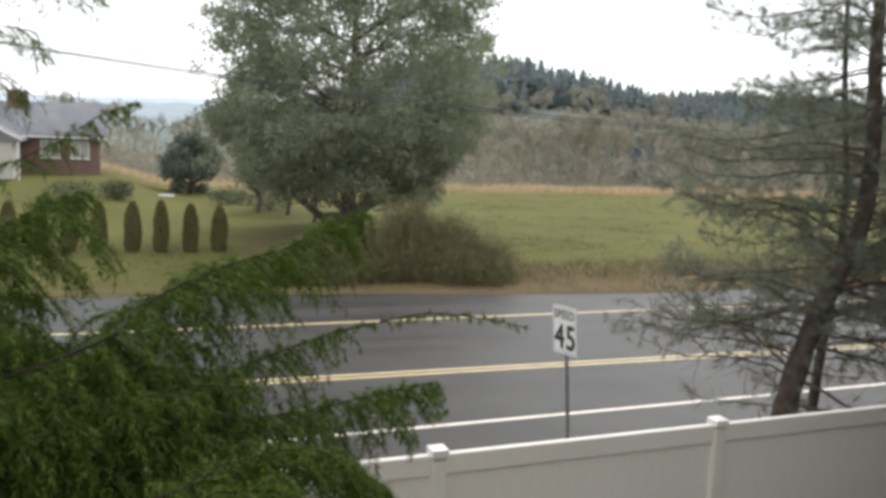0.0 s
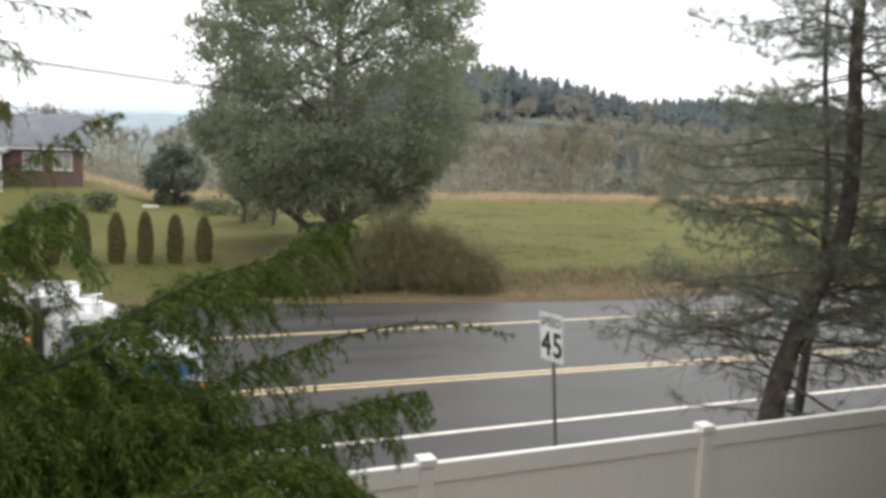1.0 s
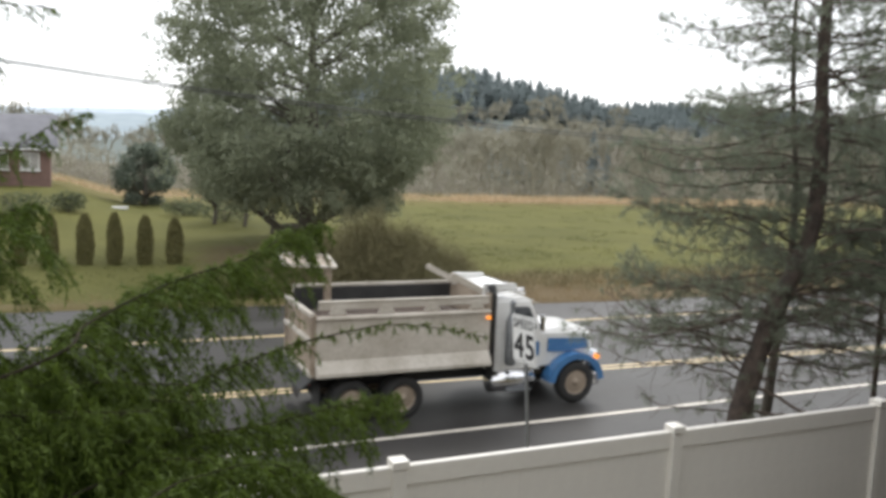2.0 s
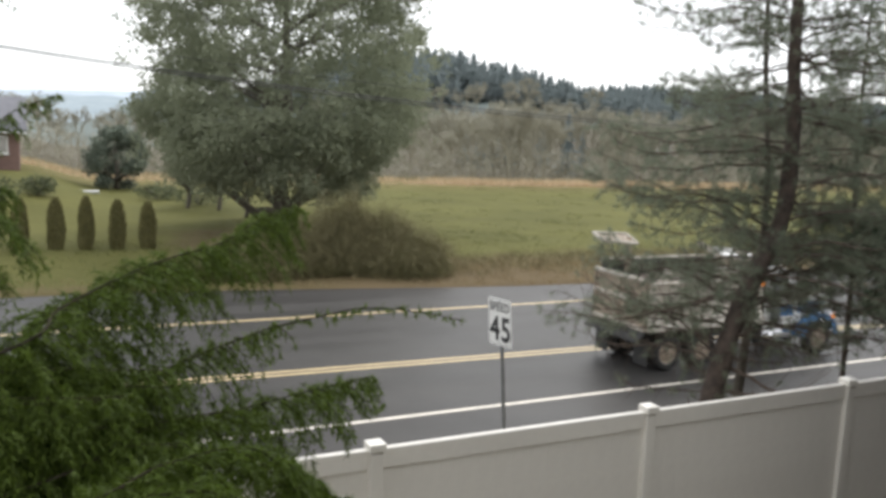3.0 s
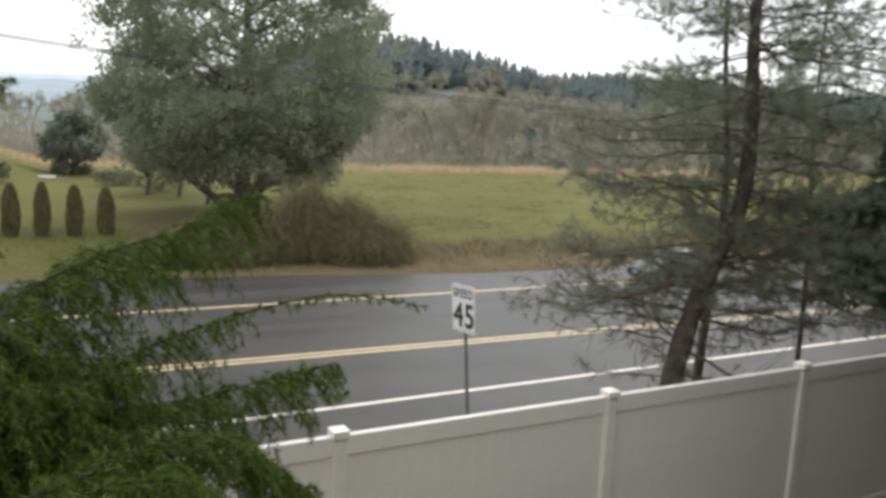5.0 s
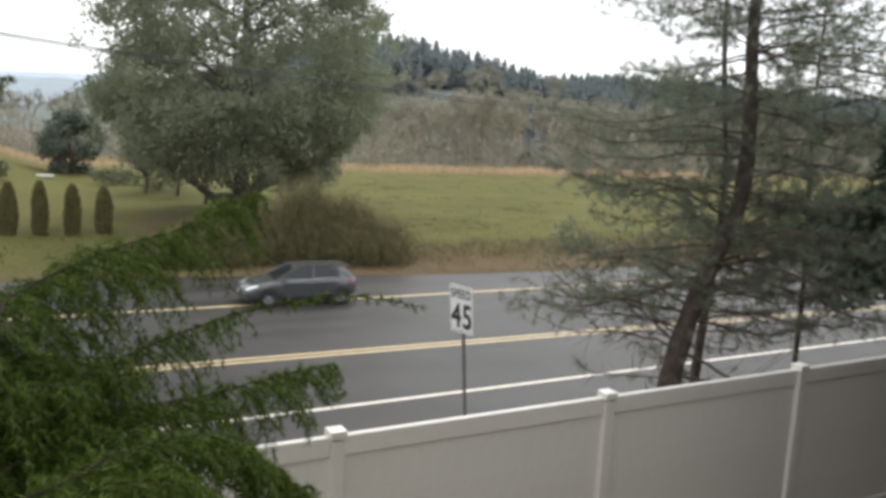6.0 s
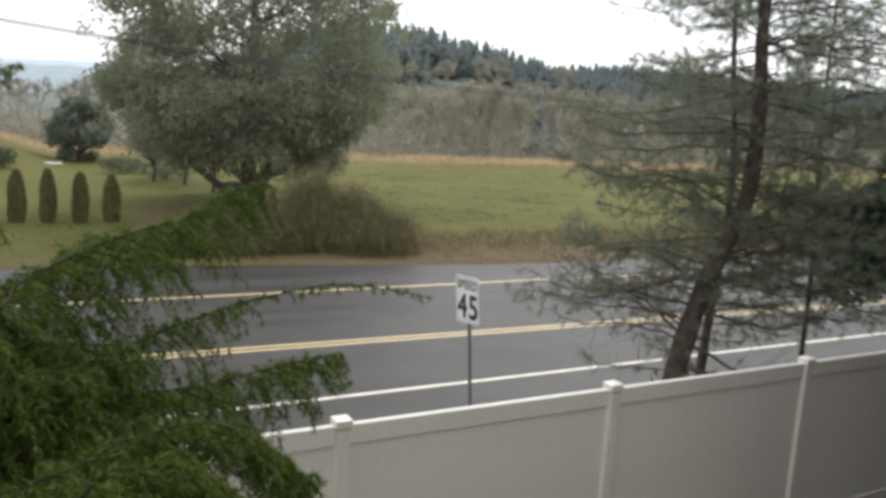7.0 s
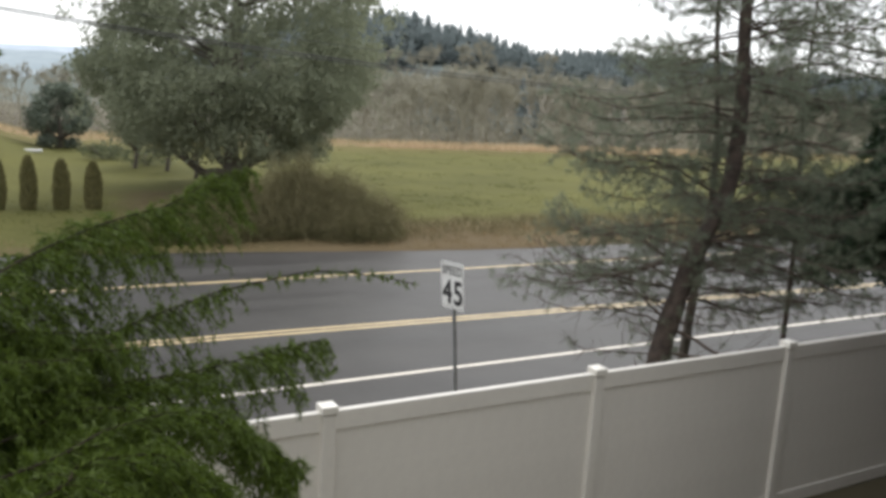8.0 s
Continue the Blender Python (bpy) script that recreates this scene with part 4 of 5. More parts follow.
        for x in np.linspace(X0 + 0.5, X1 - 0.4, 4):
            P("bracket", Build().hull([(x + dx, s * (W - 0.05 + dy), z) for dx, z in ((-0.2, Z1 + 0.04), (0.2, Z1 + 0.04), (0.1, Z1 + 0.24), (-0.1, Z1 + 0.24)) for dy in (0, 0.06)]), M_tr_rail, box)
        P("marker_lamp", Build().box((X1 - 0.06, s * (W + 0.02), 2.42), (0.12, 0.06, 0.07), 0.012), M_amber, box, "lit amber marker")
        # covering arms over the box front
        P("cover_arm", Build().hull([(x + dx, s * 0.75 + dy, z + dz) for x, z in ((-3.2, 2.92), (-4.2, 3.42)) for dx in (-0.05, 0.05) for dy in (-0.05, 0.05) for dz in (-0.06, 0.06)]), M_tr_rail, box)
    # Invented heap: its dark colour replaces the shade inside the box.
    P("dark_filler", Build().hull([(x, y, z) for x, y, z in ((X0 + 0.2, -1.05, 2.3), (X0 + 0.2, 1.05, 2.3), (X1 - 0.2, -1.05, 2.35), (X1 - 0.2, 1.05, 2.35), (-6.4, 0.1, 2.68), (-4.7, -0.1, 2.66), (-5.5, 0.5, 2.62), (X0 + 0.2, -1.05, 1.3), (X1 - 0.2, 1.05, 1.3))]), M_box_filler, box, "dark filler heap added to imitate shade in the box")
    # Black panel imitates the shade on the box's far inner wall.
    P("shade_panel", Build().box(((X0 + X1) / 2, W - 0.10, 2.35), (X1 - X0 - 0.12, 0.02, 1.1)), M_tr_dark, box, "dark panel standing in for shade on the inner wall")
    P("headboard", Build().box((X1, 0, (Z0 + Z1) / 2 + 0.2), (0.08, 2 * W - 0.1, Z1 - Z0 + 0.4), 0.02), M_tr_box, box)
    P("cab_guard", Build().hull([(x, s * 0.98, z + d) for s in (-1, 1) for x, z in ((-3.35, 3.0), (-2.45, 3.06)) for d in (0, 0.05)]), M_tr_white, box, "white cab guard plate")
    for s in (-1, 1):
        P("guard_rib", Build().hull([(x, s * 0.9 + d, z) for x, z in ((-3.4, 2.9), (-2.5, 3.1), (-2.5, 3.2), (-3.4, 3.22)) for d in (-0.04, 0.04)]), M_tr_white, box)
    gate = P("tailgate", Build().box((X0 - 0.04, 0, 1.95), (0.07, 2 * W, 1.46), 0.015), M_tr_box, box, "tan steel tailgate")
    for z in (2.66, 2.05, 1.28):
        P("tailgate_rib", Build().box((X0 - 0.10, 0, z), (0.10, 2 * W, 0.12), 0.02), M_tr_rail, gate)
    for y in (-1.15, 0, 1.15):
        P("tailgate_post", Build().box((X0 - 0.09, y, 1.95), (0.08, 0.10, 1.4), 0.02), M_tr_box, gate)
    P("apron", Build().hull([(x, s * (W + 0.02), z) for s in (-1, 1) for x, z in ((X0 - 0.05, 1.24), (X0 - 0.34, 0.98), (X0 - 0.36, 0.92), (X0 - 0.02, 1.16))]), M_tr_dark, box, "dark spreader apron")
    # rear rack: uprights and a tilted framed panel
    P("rack_post", Build().box((-6.88, 0.9, 3.1), (0.18, 0.10, 1.06), 0.02), M_tr_box, box)
    pan = P("rack_panel", Build().hull([(x, y, z + d) for x, y, z in ((-6.75, 0.65, 3.42), (-8.05, 0.65, 3.50), (-6.85, 1.12, 3.66), (-8.1, 1.12, 3.72)) for d in (0, 0.03)]), M_tr_box, box, "tilted framed panel")
    for a, b2 in (((-6.75, 0.65, 3.46), (-8.05, 0.65, 3.54)), ((-6.85, 1.12, 3.70), (-8.1, 1.12, 3.76)), ((-6.75, 0.65, 3.46), (-6.85, 1.12, 3.70)), ((-8.05, 0.65, 3.54), (-8.1, 1.12, 3.76)), ((-7.4, 0.65, 3.50), (-7.47, 1.12, 3.73))):
        P("panel_frame", Build().tube([a, b2], 0.045, 6), M_tr_rail, pan, "pale tube frame")
    for s in (-1, 1):
        P("mud_flap", Build().box((X0 + 0.1, s * 0.9, 0.62), (0.02, 0.6, 0.85), 0.005), M_tr_dark)
        P("tail_lamp", Build().box((X0 - 0.05, s * 0.75, 1.0), (0.05, 0.3, 0.1), 0.01), M_red)
    wheels = []
    for x, r in ((-0.65, 0.55), (-5.55, 0.53), (-6.85, 0.53)):
        for s in (-1, 1):
            w = 0.3 if x > -1 else 0.56
            h = wheel(t, (x, s * (1.18 - w / 2), r), r, w, dark=True)
            if s > 0:
                h.rotation_euler = (0, 0, math.pi)
            wheels.append((h, s, r))
    P("drive_axle", Build().tube([(-5.55, -0.9, 0.53), (-5.55, 0.9, 0.53)], 0.11, 10), M_tr_dark, smooth=True)
    P("drive_axle", Build().tube([(-6.85, -0.9, 0.53), (-6.85, 0.9, 0.53)], 0.11, 10), M_tr_dark, smooth=True)
    P("front_axle", Build().tube([(-0.65, -0.95, 0.5), (-0.65, 0.95, 0.5)], 0.08, 8), M_tr_dark, smooth=True)
    return t, wheels


TRUCK, TRUCK_WHEELS = build_truck()
TRUCK_RUN = [(0.0, -8.9), (0.5, -3.4), (1.0, 2.1), (1.2, 4.3), (1.5, 7.57), (1.7, 9.75), (2.25, 15.7), (2.8, 21.35), (3.0, 23.1), (3.2, 24.8), (3.4, 26.45), (3.8, 29.55), (4.2, 32.4), (4.5, 34.5), (5.5, 41.5), (6.5, 48.5), (8.0, 59.0)]


def build_car():
    """A compact hatchback; x runs from the nose (0) back to the tail, y is across."""
    c = thing("hatchback_car", "dark grey compact hatchback driving along the road", "car")
    P = lambda name, b, m, parent=c, label="", smooth=False: b.obj(name, m, parent, label, smooth)
    # stations: x, half width, sill height, belt height
    st = [(0.0, 0.55, 0.36, 0.60), (0.10, 0.74, 0.24, 0.70), (0.40, 0.83, 0.20, 0.80), (0.85, 0.87, 0.20, 0.92), (1.35, 0.885, 0.20, 0.98), (2.2, 0.89, 0.20, 1.00), (3.1, 0.89, 0.20, 1.04), (3.75, 0.88, 0.22, 1.06), (4.15, 0.82, 0.30, 1.06), (4.30, 0.72, 0.38, 0.98)]
    b = Build()
    n = 11
    for x, w, z0, z1 in st:
        for k, (fy, fz) in enumerate(((-0.82, 0.0), (-0.97, 0.12), (-1.0, 0.40), (-1.0, 0.62), (-0.97, 0.85), (-0.90, 1.0), (0.90, 1.0), (0.97, 0.85), (1.0, 0.5), (0.97, 0.12), (0.82, 0.0))):
            b.v.append((x, fy * w, z0 + (z1 - z0) * fz))
    for i in range(len(st) - 1):
        for k in range(n):
            b.f.append((i * n + k, i * n + (k + 1) % n, (i + 1) * n + (k + 1) % n, (i + 1) * n + k))
    b.f += [tuple(range(n)), tuple((len(st) - 1) * n + k for k in range(n))]
    body = P("body", b, M_car, label="dark grey metallic body", smooth=True)
    for p in body.data.polygons:
        p.use_smooth = len(p.vertices) < 6
    P("bonnet", Build().hull([(x, s * w, z) for s in (-1, 1) for x, w, z in ((0.32, 0.6, 0.79), (0.9, 0.68, 0.945), (1.45, 0.74, 1.02), (1.45, 0.70, 0.97), (0.32, 0.58, 0.76))]), M_car, body)
    # greenhouse: glass body with pillars and roof
    g = Build().hull([(x, s * w, z) for s in (-1, 1) for x, w, z in ((1.15, 0.76, 0.97), (1.98, 0.60, 1.42), (2.6, 0.60, 1.475), (3.55, 0.58, 1.455), (4.10, 0.60, 1.16), (4.1, 0.74, 1.04), (2.5, 0.80, 1.0))])
    P("greenhouse", g, M_glass, body, "dark tinted glass")
    roof = Build().hull([(x, s * w, z) for s in (-1, 1) for x, w, z in ((1.92, 0.56, 1.415), (2.05, 0.605, 1.445), (2.6, 0.62, 1.50), (3.3, 0.60, 1.495), (3.78, 0.56, 1.46), (3.78, 0.56, 1.42), (2.6, 0.60, 1.44), (1.92, 0.59, 1.39))])
    P("roof", roof, M_car, body)
    P("spoiler", Build().hull([(x, s * w, z) for s in (-1, 1) for x, w, z in ((3.65, 0.56, 1.475), (4.08, 0.53, 1.43), (4.08, 0.53, 1.395), (3.65, 0.56, 1.41))]), M_car, body)
    for s in (-1, 1):
        for a, q in (((1.15, 0.775, 0.97), (1.98, 0.615, 1.43)), ((2.55, 0.815, 1.0), (2.62, 0.625, 1.47)), ((4.0, 0.755, 1.05), (3.4, 0.60, 1.44)), ((3.55, 0.79, 1.05), (3.32, 0.61, 1.44))):
            P("pillar", Build().tube([(a[0], s * a[1], a[2]), (q[0], s * q[1], q[2])], 0.032, 6), M_car, body)
        P("belt_trim", Build().tube([(1.3, s * 0.80, 1.0), (2.5, s * 0.835, 1.02), (3.5, s * 0.80, 1.06)], 0.012, 6), M_chrome, body)
        P("quarter_panel", Build().hull([(x, s * w, z) for x, w, z in ((3.55, 0.60, 1.45), (3.85, 0.57, 1.42), (4.18, 0.74, 1.05), (3.62, 0.80, 1.05), (3.65, 0.7, 1.05))]), M_car, body)
        P("mirror", Build().box((1.45, s * 0.98, 1.05), (0.14, 0.2, 0.13), 0.04), M_car, body)
        P("headlamp", Build().hull([(x, s * w, z) for x, w, z in ((0.08, 0.62, 0.62), (0.10, 0.76, 0.66), (0.52, 0.855, 0.80), (0.50, 0.80, 0.84), (0.14, 0.60, 0.72), (0.3, 0.7, 0.6))]), M_head, body, "clear headlamp")
        P("tail_lamp", Build().hull([(x, s * w, z) for x, w, z in ((3.95, 0.86, 0.96), (4.27, 0.70, 0.98), (4.31, 0.66, 0.80), (4.0, 0.87, 0.84), (4.2, 0.5, 0.9))]), M_red, body, "red tail lamp")
        for x0, x1 in ((1.45, 2.5), (2.56, 3.45)):
            d = P("door", Build().hull([(x, s * y, z) for x in (x0 + 0.02, x1 - 0.02) for z in (0.36, 0.9) for y in (0.88, 0.897)]), M_car, body)
            P("handle", Build().box((x1 - 0.18, s * 0.905, 0.84), (0.17, 0.03, 0.035), 0.01), M_car, d)
        P("fog_lamp", Build().box((0.12, s * 0.6, 0.38), (0.08, 0.16, 0.08), 0.02), M_head, body)
    P("grille", Build().hull([(x, y, z) for y in (-0.5, 0.5) for x, z in ((-0.01, 0.62), (-0.02, 0.36), (0.06, 0.36), (0.06, 0.66))]), M_tr_dark, body)
    P("front_plate", Build().box((-0.03, 0, 0.50), (0.015, 0.31, 0.15), 0.004), M_bluish, body, "plain pale plate")
    P("rear_plate", Build().box((4.315, 0, 0.76), (0.02, 0.31, 0.15), 0.004), M_bluish, body)
    P("rear_screen", Build().hull([(x, s * w, z) for s in (-1, 1) for x, w, z in ((3.86, 0.52, 1.41), (4.17, 0.62, 1.08), (4.18, 0.62, 1.05), (3.85, 0.52, 1.38))]), M_glass, body)
    wheels = []
    for x in (0.92, 3.62):
        for s in (-1, 1):
            h = wheel(c, (x, s * 0.785, 0.325), 0.325, 0.22)
            P("wheel_arch", Build().lathe([(0.36, -0.02), (0.385, -0.015), (0.385, 0.02), (0.36, 0.02)], (x, s * 0.89, 0.33), "y", 28), M_tr_dark, body)
            if s > 0:
                h.rotation_euler = (0, 0, math.pi)
            wheels.append((h, s))
    c.scale = (0.93, 0.92, 0.89)
    return c, wheels


CAR, CAR_WHEELS = build_car()
CAR_RUN = [(t, 10.97 - 17.3 * (t - 5.8), y) for t, y in ((0.0, 27.0), (2.0, 27.0), (4.0, 27.0), (5.4, 27.05), (5.8, 27.15), (6.0, 27.45), (6.2, 27.7), (6.6, 27.95), (7.0, 28.0), (8.0, 28.0))]

# ---------------------------------------------------------------- across the road


def build_big_tree():
    bx, by = 13.9, 50.0
    tree = thing("evergreen_tree", "huge broad evergreen tree with low crooked limbs", "tree", loc=(bx, by, float(height(bx, by))))
    g = np.random.default_rng(5)
    tr = Build()
    tr.tube(bez([(0, 0, -0.2), (0.1, 0, 1.0), (-0.3, 0, 3.0), (0.1, 0, 7.0), (0, 0.2, 12.0), (0.1, 0, 18.0)], 24), np.linspace(0.62, 0.12, 24), 12)
    tr.obj("trunk", M_bark_grey, tree, smooth=True)
    lims = [[(0, 0, 0.5), (-1.0, -0.3, 1.25), (-1.9, -0.5, 1.45), (-2.9, -0.6, 2.5), (-4.2, -0.6, 4.5)], [(0, 0, 0.6), (0.7, -0.3, 1.5), (1.8, -0.6, 2.2), (2.7, -0.6, 2.9), (4.6, -0.4, 5)],
            [(0, 0, 0.9), (0.9, 0.4, 2.4), (2.6, 1.0, 4.4), (4.5, 1.0, 7)], [(0, 0, 1.0), (-1.0, 0.5, 2.5), (-3.5, 1.0, 6.0), (-5.5, 1.0, 9)], [(0, 0, 0.4), (-1.6, 0.6, 0.9), (-3.2, 1.0, 2.2), (-5.0, 1.0, 3.6)]]
    for p in lims:
        b = Build()
        line = bez(p, 18) + np.cumsum(g.normal(size=(18, 3)) * 0.04, 0)
        b.tube(line, np.linspace(0.30, 0.07, 18), 9)
        b.obj("limb", M_bark_grey, tree, "crooked grey limb", smooth=True)
    for k in range(34):
        b = Build()
        z = g.uniform(3.5, 16)
        az = g.uniform(0, 6.28)
        L = g.uniform(3.5, 7)
        p = bez([(0, 0, z), (math.cos(az) * L * 0.5, math.sin(az) * L * 0.5, z + L * 0.15), (math.cos(az) * L, math.sin(az) * L, z + L * 0.45)], 12) + np.cumsum(g.normal(size=(12, 3)) * 0.05, 0)
        b.tube(p, np.linspace(0.13, 0.03, 12), 6)
        b.obj("limb", M_bark_grey, tree, smooth=True)

    def radius(z):
        return np.interp(z, [2.2, 2.9, 4.6, 7, 10, 13, 16, 19, 22, 23.5], [5.6, 7.0, 7.8, 8.4, 8.9, 8.6, 7.6, 5.8, 3.4, 0.6])

    cl = []
    while len(cl) < 1400:
        z = g.uniform(2.35, 23)
        r = radius(z)
        if g.uniform() * 9 > r:
            continue
        az = g.uniform(0, 6.28)
        # the crown draws in towards the field side low down
        r = r * (1 - 0.26 * max(0.0, math.cos(az + 0.28)) * max(0.0, 7.5 - z) / 5)
        edge = 1 + 0.22 * noise.noise((math.cos(az) * 2.2, math.sin(az) * 2.2, z * 0.35))
        rr = r * edge * g.uniform(0.25, 1.0) ** 0.45
        if z > 7.5 and g.uniform() < (0.5 if rr / r > 0.72 else 0.25):
            continue
        cl.append((math.cos(az) * rr, math.sin(az) * rr, z + (0.5 if rr > 5 and z < 5 else 0), 0.55 + 0.6 * g.uniform(), rr / r))
    parts = [[] for _ in range(4)]
    for k, (x, y, z, s, edge) in enumerate(cl):
        n = int(120 * s)
        parts[k % 4].append(leaves(blob(n, (x, y, z), (s * 1.15, s * 1.15, s * 0.9), 0.55), 0.235, 0.2, 0.65))
    # loose sprays on the outline
    extra = []
    for k in range(420):
        z = g.uniform(5, 22.5)
        az = g.uniform(0, 6.28)
        r = radius(z) * g.uniform(0.98, 1.13)
        extra.append(leaves(blob(int(g.uniform(6, 18)), (math.cos(az) * r, math.sin(az) * r, z), (0.35, 0.35, 0.4), 0.6), 0.2, 0.0, 0.6))
    parts[0] += extra
    for p in parts:
        sheet("foliage", np.concatenate(p), M_oak, tree, "dull green leathery leaves")


def build_round_tree(loc, R, tall, seed, name, label, material, n=5200, leaf=0.26):
    g = np.random.default_rng(seed)
    t = thing(name, label, "tree", loc=loc)
    Build().tube([(0, 0, -0.1), (0.1, 0, tall * 0.3), (0, 0.1, tall * 0.7)], [0.28, 0.2, 0.06], 9).obj("trunk", M_bark_grey, t, smooth=True)
    for k in range(5):
        a = k * 1.3
        Build().tube([(0, 0, tall * 0.12), (math.cos(a) * R * 0.4, math.sin(a) * R * 0.4, tall * 0.28), (math.cos(a) * R * 0.7, math.sin(a) * R * 0.7, tall * 0.5)], [0.14, 0.1, 0.04], 6).obj("limb", M_bark_grey, t, smooth=True)
    out = []
    for k in range(70):
        z = g.uniform(0.07, 0.97) * tall
        r = R * math.sqrt(max(0.05, 1 - ((z / tall - 0.52) / 0.5) ** 2))
        az = g.uniform(0, 6.28)
        rr = r * g.uniform(0.3, 0.95) ** 0.5
        out.append(leaves(blob(n // 70, (math.cos(az) * rr, math.sin(az) * rr, z), (R * 0.26, R * 0.26, R * 0.22), 0.5), leaf, 0.1, 0.6))
    sheet("foliage", np.concatenate(out), material, t)
    return t


def build_cypresses():
    """A row of clipped columnar evergreens on the lawn."""
    t = thing("columnar_shrub", "dark green columnar evergreen shrub on the lawn", "shrub", "row of columnar shrubs")
    Build().tube([(0, 0, -0.05), (0, 0, 2.0)], [0.06, 0.02], 7).obj("stem", M_bark_grey, t)
    g = np.random.default_rng(3)
    n = 3600
    f = g.uniform(0.01, 1, n)
    r = 0.43 * np.sqrt(np.clip(1 - (np.abs(f - 0.36) / np.where(f < 0.36, 0.55, 0.645)) ** 2.2, 0.0, 1)) * g.uniform(0.45, 1.04, n) ** 0.5
    az = g.uniform(0, 6.283, n)
    r = r * (1 + 0.08 * np.sin(az * 5 + f * 9))
    p = np.stack([np.cos(az) * r, np.sin(az) * r, 0.02 + f * 2.46], 1)
    d = unit(np.stack([np.cos(az) * 0.35, np.sin(az) * 0.35, np.ones(n)], 1) + g.normal(size=(n, 3)) * 0.25)
    sheet("foliage", needles(p - d * 0.06, d, g.uniform(0.10, 0.22, n), g.uniform(0.05, 0.09, n)), M_cypress, t)
    spots = [(-4.7, 44.7), (-3.35, 44.6), (-1.99, 44.52), (-0.64, 44.44), (0.95, 44.34), (2.31, 44.26), (3.75, 44.17), (5.19, 44.08)]
    tall = [1.0, 0.97, 1.0, 1.02, 1.03, 1.06, 1.0, 0.95]
    for k, (x, y) in enumerate(spots):
        m = pose(x, y, float(height(x, y)) - 0.02, 0, 0, k * 77)
        if k == 0:
            t.matrix_basis = m
            ob = t
        else:
            ob = copy_thing(t, m)
        ob.scale = (0.93 + 0.06 * math.sin(k * 2.1), 0.93, tall[k])


def build_bramble(loc, R, tall, seed, n_canes, n_leaf, squash=0.7):
    g = np.random.default_rng(seed)
    b = thing("bramble_thicket", "tangled brown bramble thicket at the roadside", "bush", loc=loc)
    tri = []
    for k in range(n_canes):
        az = g.uniform(0, 6.28)
        r0 = g.uniform(0, 0.75)
        p0 = np.array([math.cos(az) * R * r0, math.sin(az) * R * r0 * squash, 0])
        az2 = az + g.normal() * 0.9
        top = p0 + np.array([math.cos(az2) * R * 0.25, math.sin(az2) * R * 0.25 * squash, tall * (1 - 0.85 * r0 ** 1.6) * g.uniform(0.6, 1.08)])
        end = top + np.array([math.cos(az2) * R * 0.35, math.sin(az2) * R * 0.35 * squash, -g.uniform(0.2, 0.7) * tall * (1 - 0.6 * r0)])
        end[2] = max(end[2], 0.1)
        q = bez([p0, top, end], 9) + np.cumsum(g.normal(size=(9, 3)) * 0.09, 0)
        s = unit(g.normal(size=3)) * 0.0055
        q[:, 2] *= 1 + 0.35 * noise.noise((loc[0] + q[4, 0] * 0.9, q[4, 1] * 0.9, seed))
        tri.append(np.stack([q[:-1] - s, q[:-1] + s, q[1:] + s, q[1:] - s], 1))
        # short side twigs
        j = g.integers(2, 9, 7)
        base = q[j]
        d = unit(g.normal(size=(7, 3)) + [0, 0, 0.3])
        w = unit(g.normal(size=(7, 3))) * 0.007
        L = g.uniform(0.2, 0.7, (7, 1))
        tri.append(np.stack([base - w, base + w, base + d * L + w * 0.4, base + d * L - w * 0.4], 1))
    sheet("cane_tangle", np.concatenate(tri), M_cane, b, "bare brown canes")
    az, u = g.uniform(0, 6.283, n_leaf), g.uniform(0, 1, n_leaf) ** 0.5
    z = tall * (1 - 0.9 * u ** 2.2) * g.uniform(0.1, 1.0, n_leaf) ** 0.5
    p = np.stack([np.cos(az) * u * R, np.sin(az) * u * R * squash, z], 1) + g.normal(size=(n_leaf, 3)) * 0.12
    p[:, 2] *= [1 + 0.35 * noise.noise((loc[0] + a * 0.9, c * 0.9, seed)) for a, c in p[:, :2]]
    p[:, 2] = np.maximum(p[:, 2], 0.05)
    sheet("foliage", leaves(p, 0.085, 0.2, 0.6), M_bramble, b, "faded olive leaves")
    return b


def blades(name, label, n, xr, yr, tall, material, wide=0.02, lean=0.35, mask=None, clump=0.0):
    g = np.random.default_rng(n)
    x, y = g.uniform(*xr, n), g.uniform(*yr, n)
    if clump:
        k = int(n / 14)
        ids = g.integers(0, k, n)
        x = g.uniform(*xr, k)[ids] + g.normal(size=n) * clump
        y = g.uniform(*yr, k)[ids] + g.normal(size=n) * clump
    if mask is not None:
        keep = mask(x, y, g)
        x, y = x[keep], y[keep]
    n = len(x)
    base = np.stack([x, y, height(x, y) + 0.02], 1)
    d = unit(np.stack([g.normal(size=n) * lean, g.normal(size=n) * lean, np.ones(n)], 1))
    return tagged(sheet(name, needles(base, d, tall * g.uniform(0.4, 1.2, n), wide * g.uniform(0.6, 1.4, n)), material), label, "grass", kind="stuff")


build_big_tree()
build_round_tree((6.9, 82.0, float(height(6.9, 82))), 2.8, 5.5, 21, "round_tree", "dark rounded evergreen tree standing on the lawn", M_round, 9000, 0.3)
build_cypresses()
build_bramble((12.8, 35.1, 0.1), 2.1, 3.3, 41, 1100, 13000)
build_bramble((14.0, 34.7, 0.05), 2.0, 2.8, 45, 800, 10000)
build_bramble((11.1, 34.8, 0.05), 1.8, 2.4, 46, 700, 9000)
build_bramble((8.8, 34.9, 0.05), 2.4, 1.9, 42, 800, 11000)
build_bramble((15.2, 33.6, 0.05), 2.0, 1.9, 43, 800, 8000)
build_bramble((6.5, 34.6, 0.05), 1.9, 1.0, 44, 300, 4500)


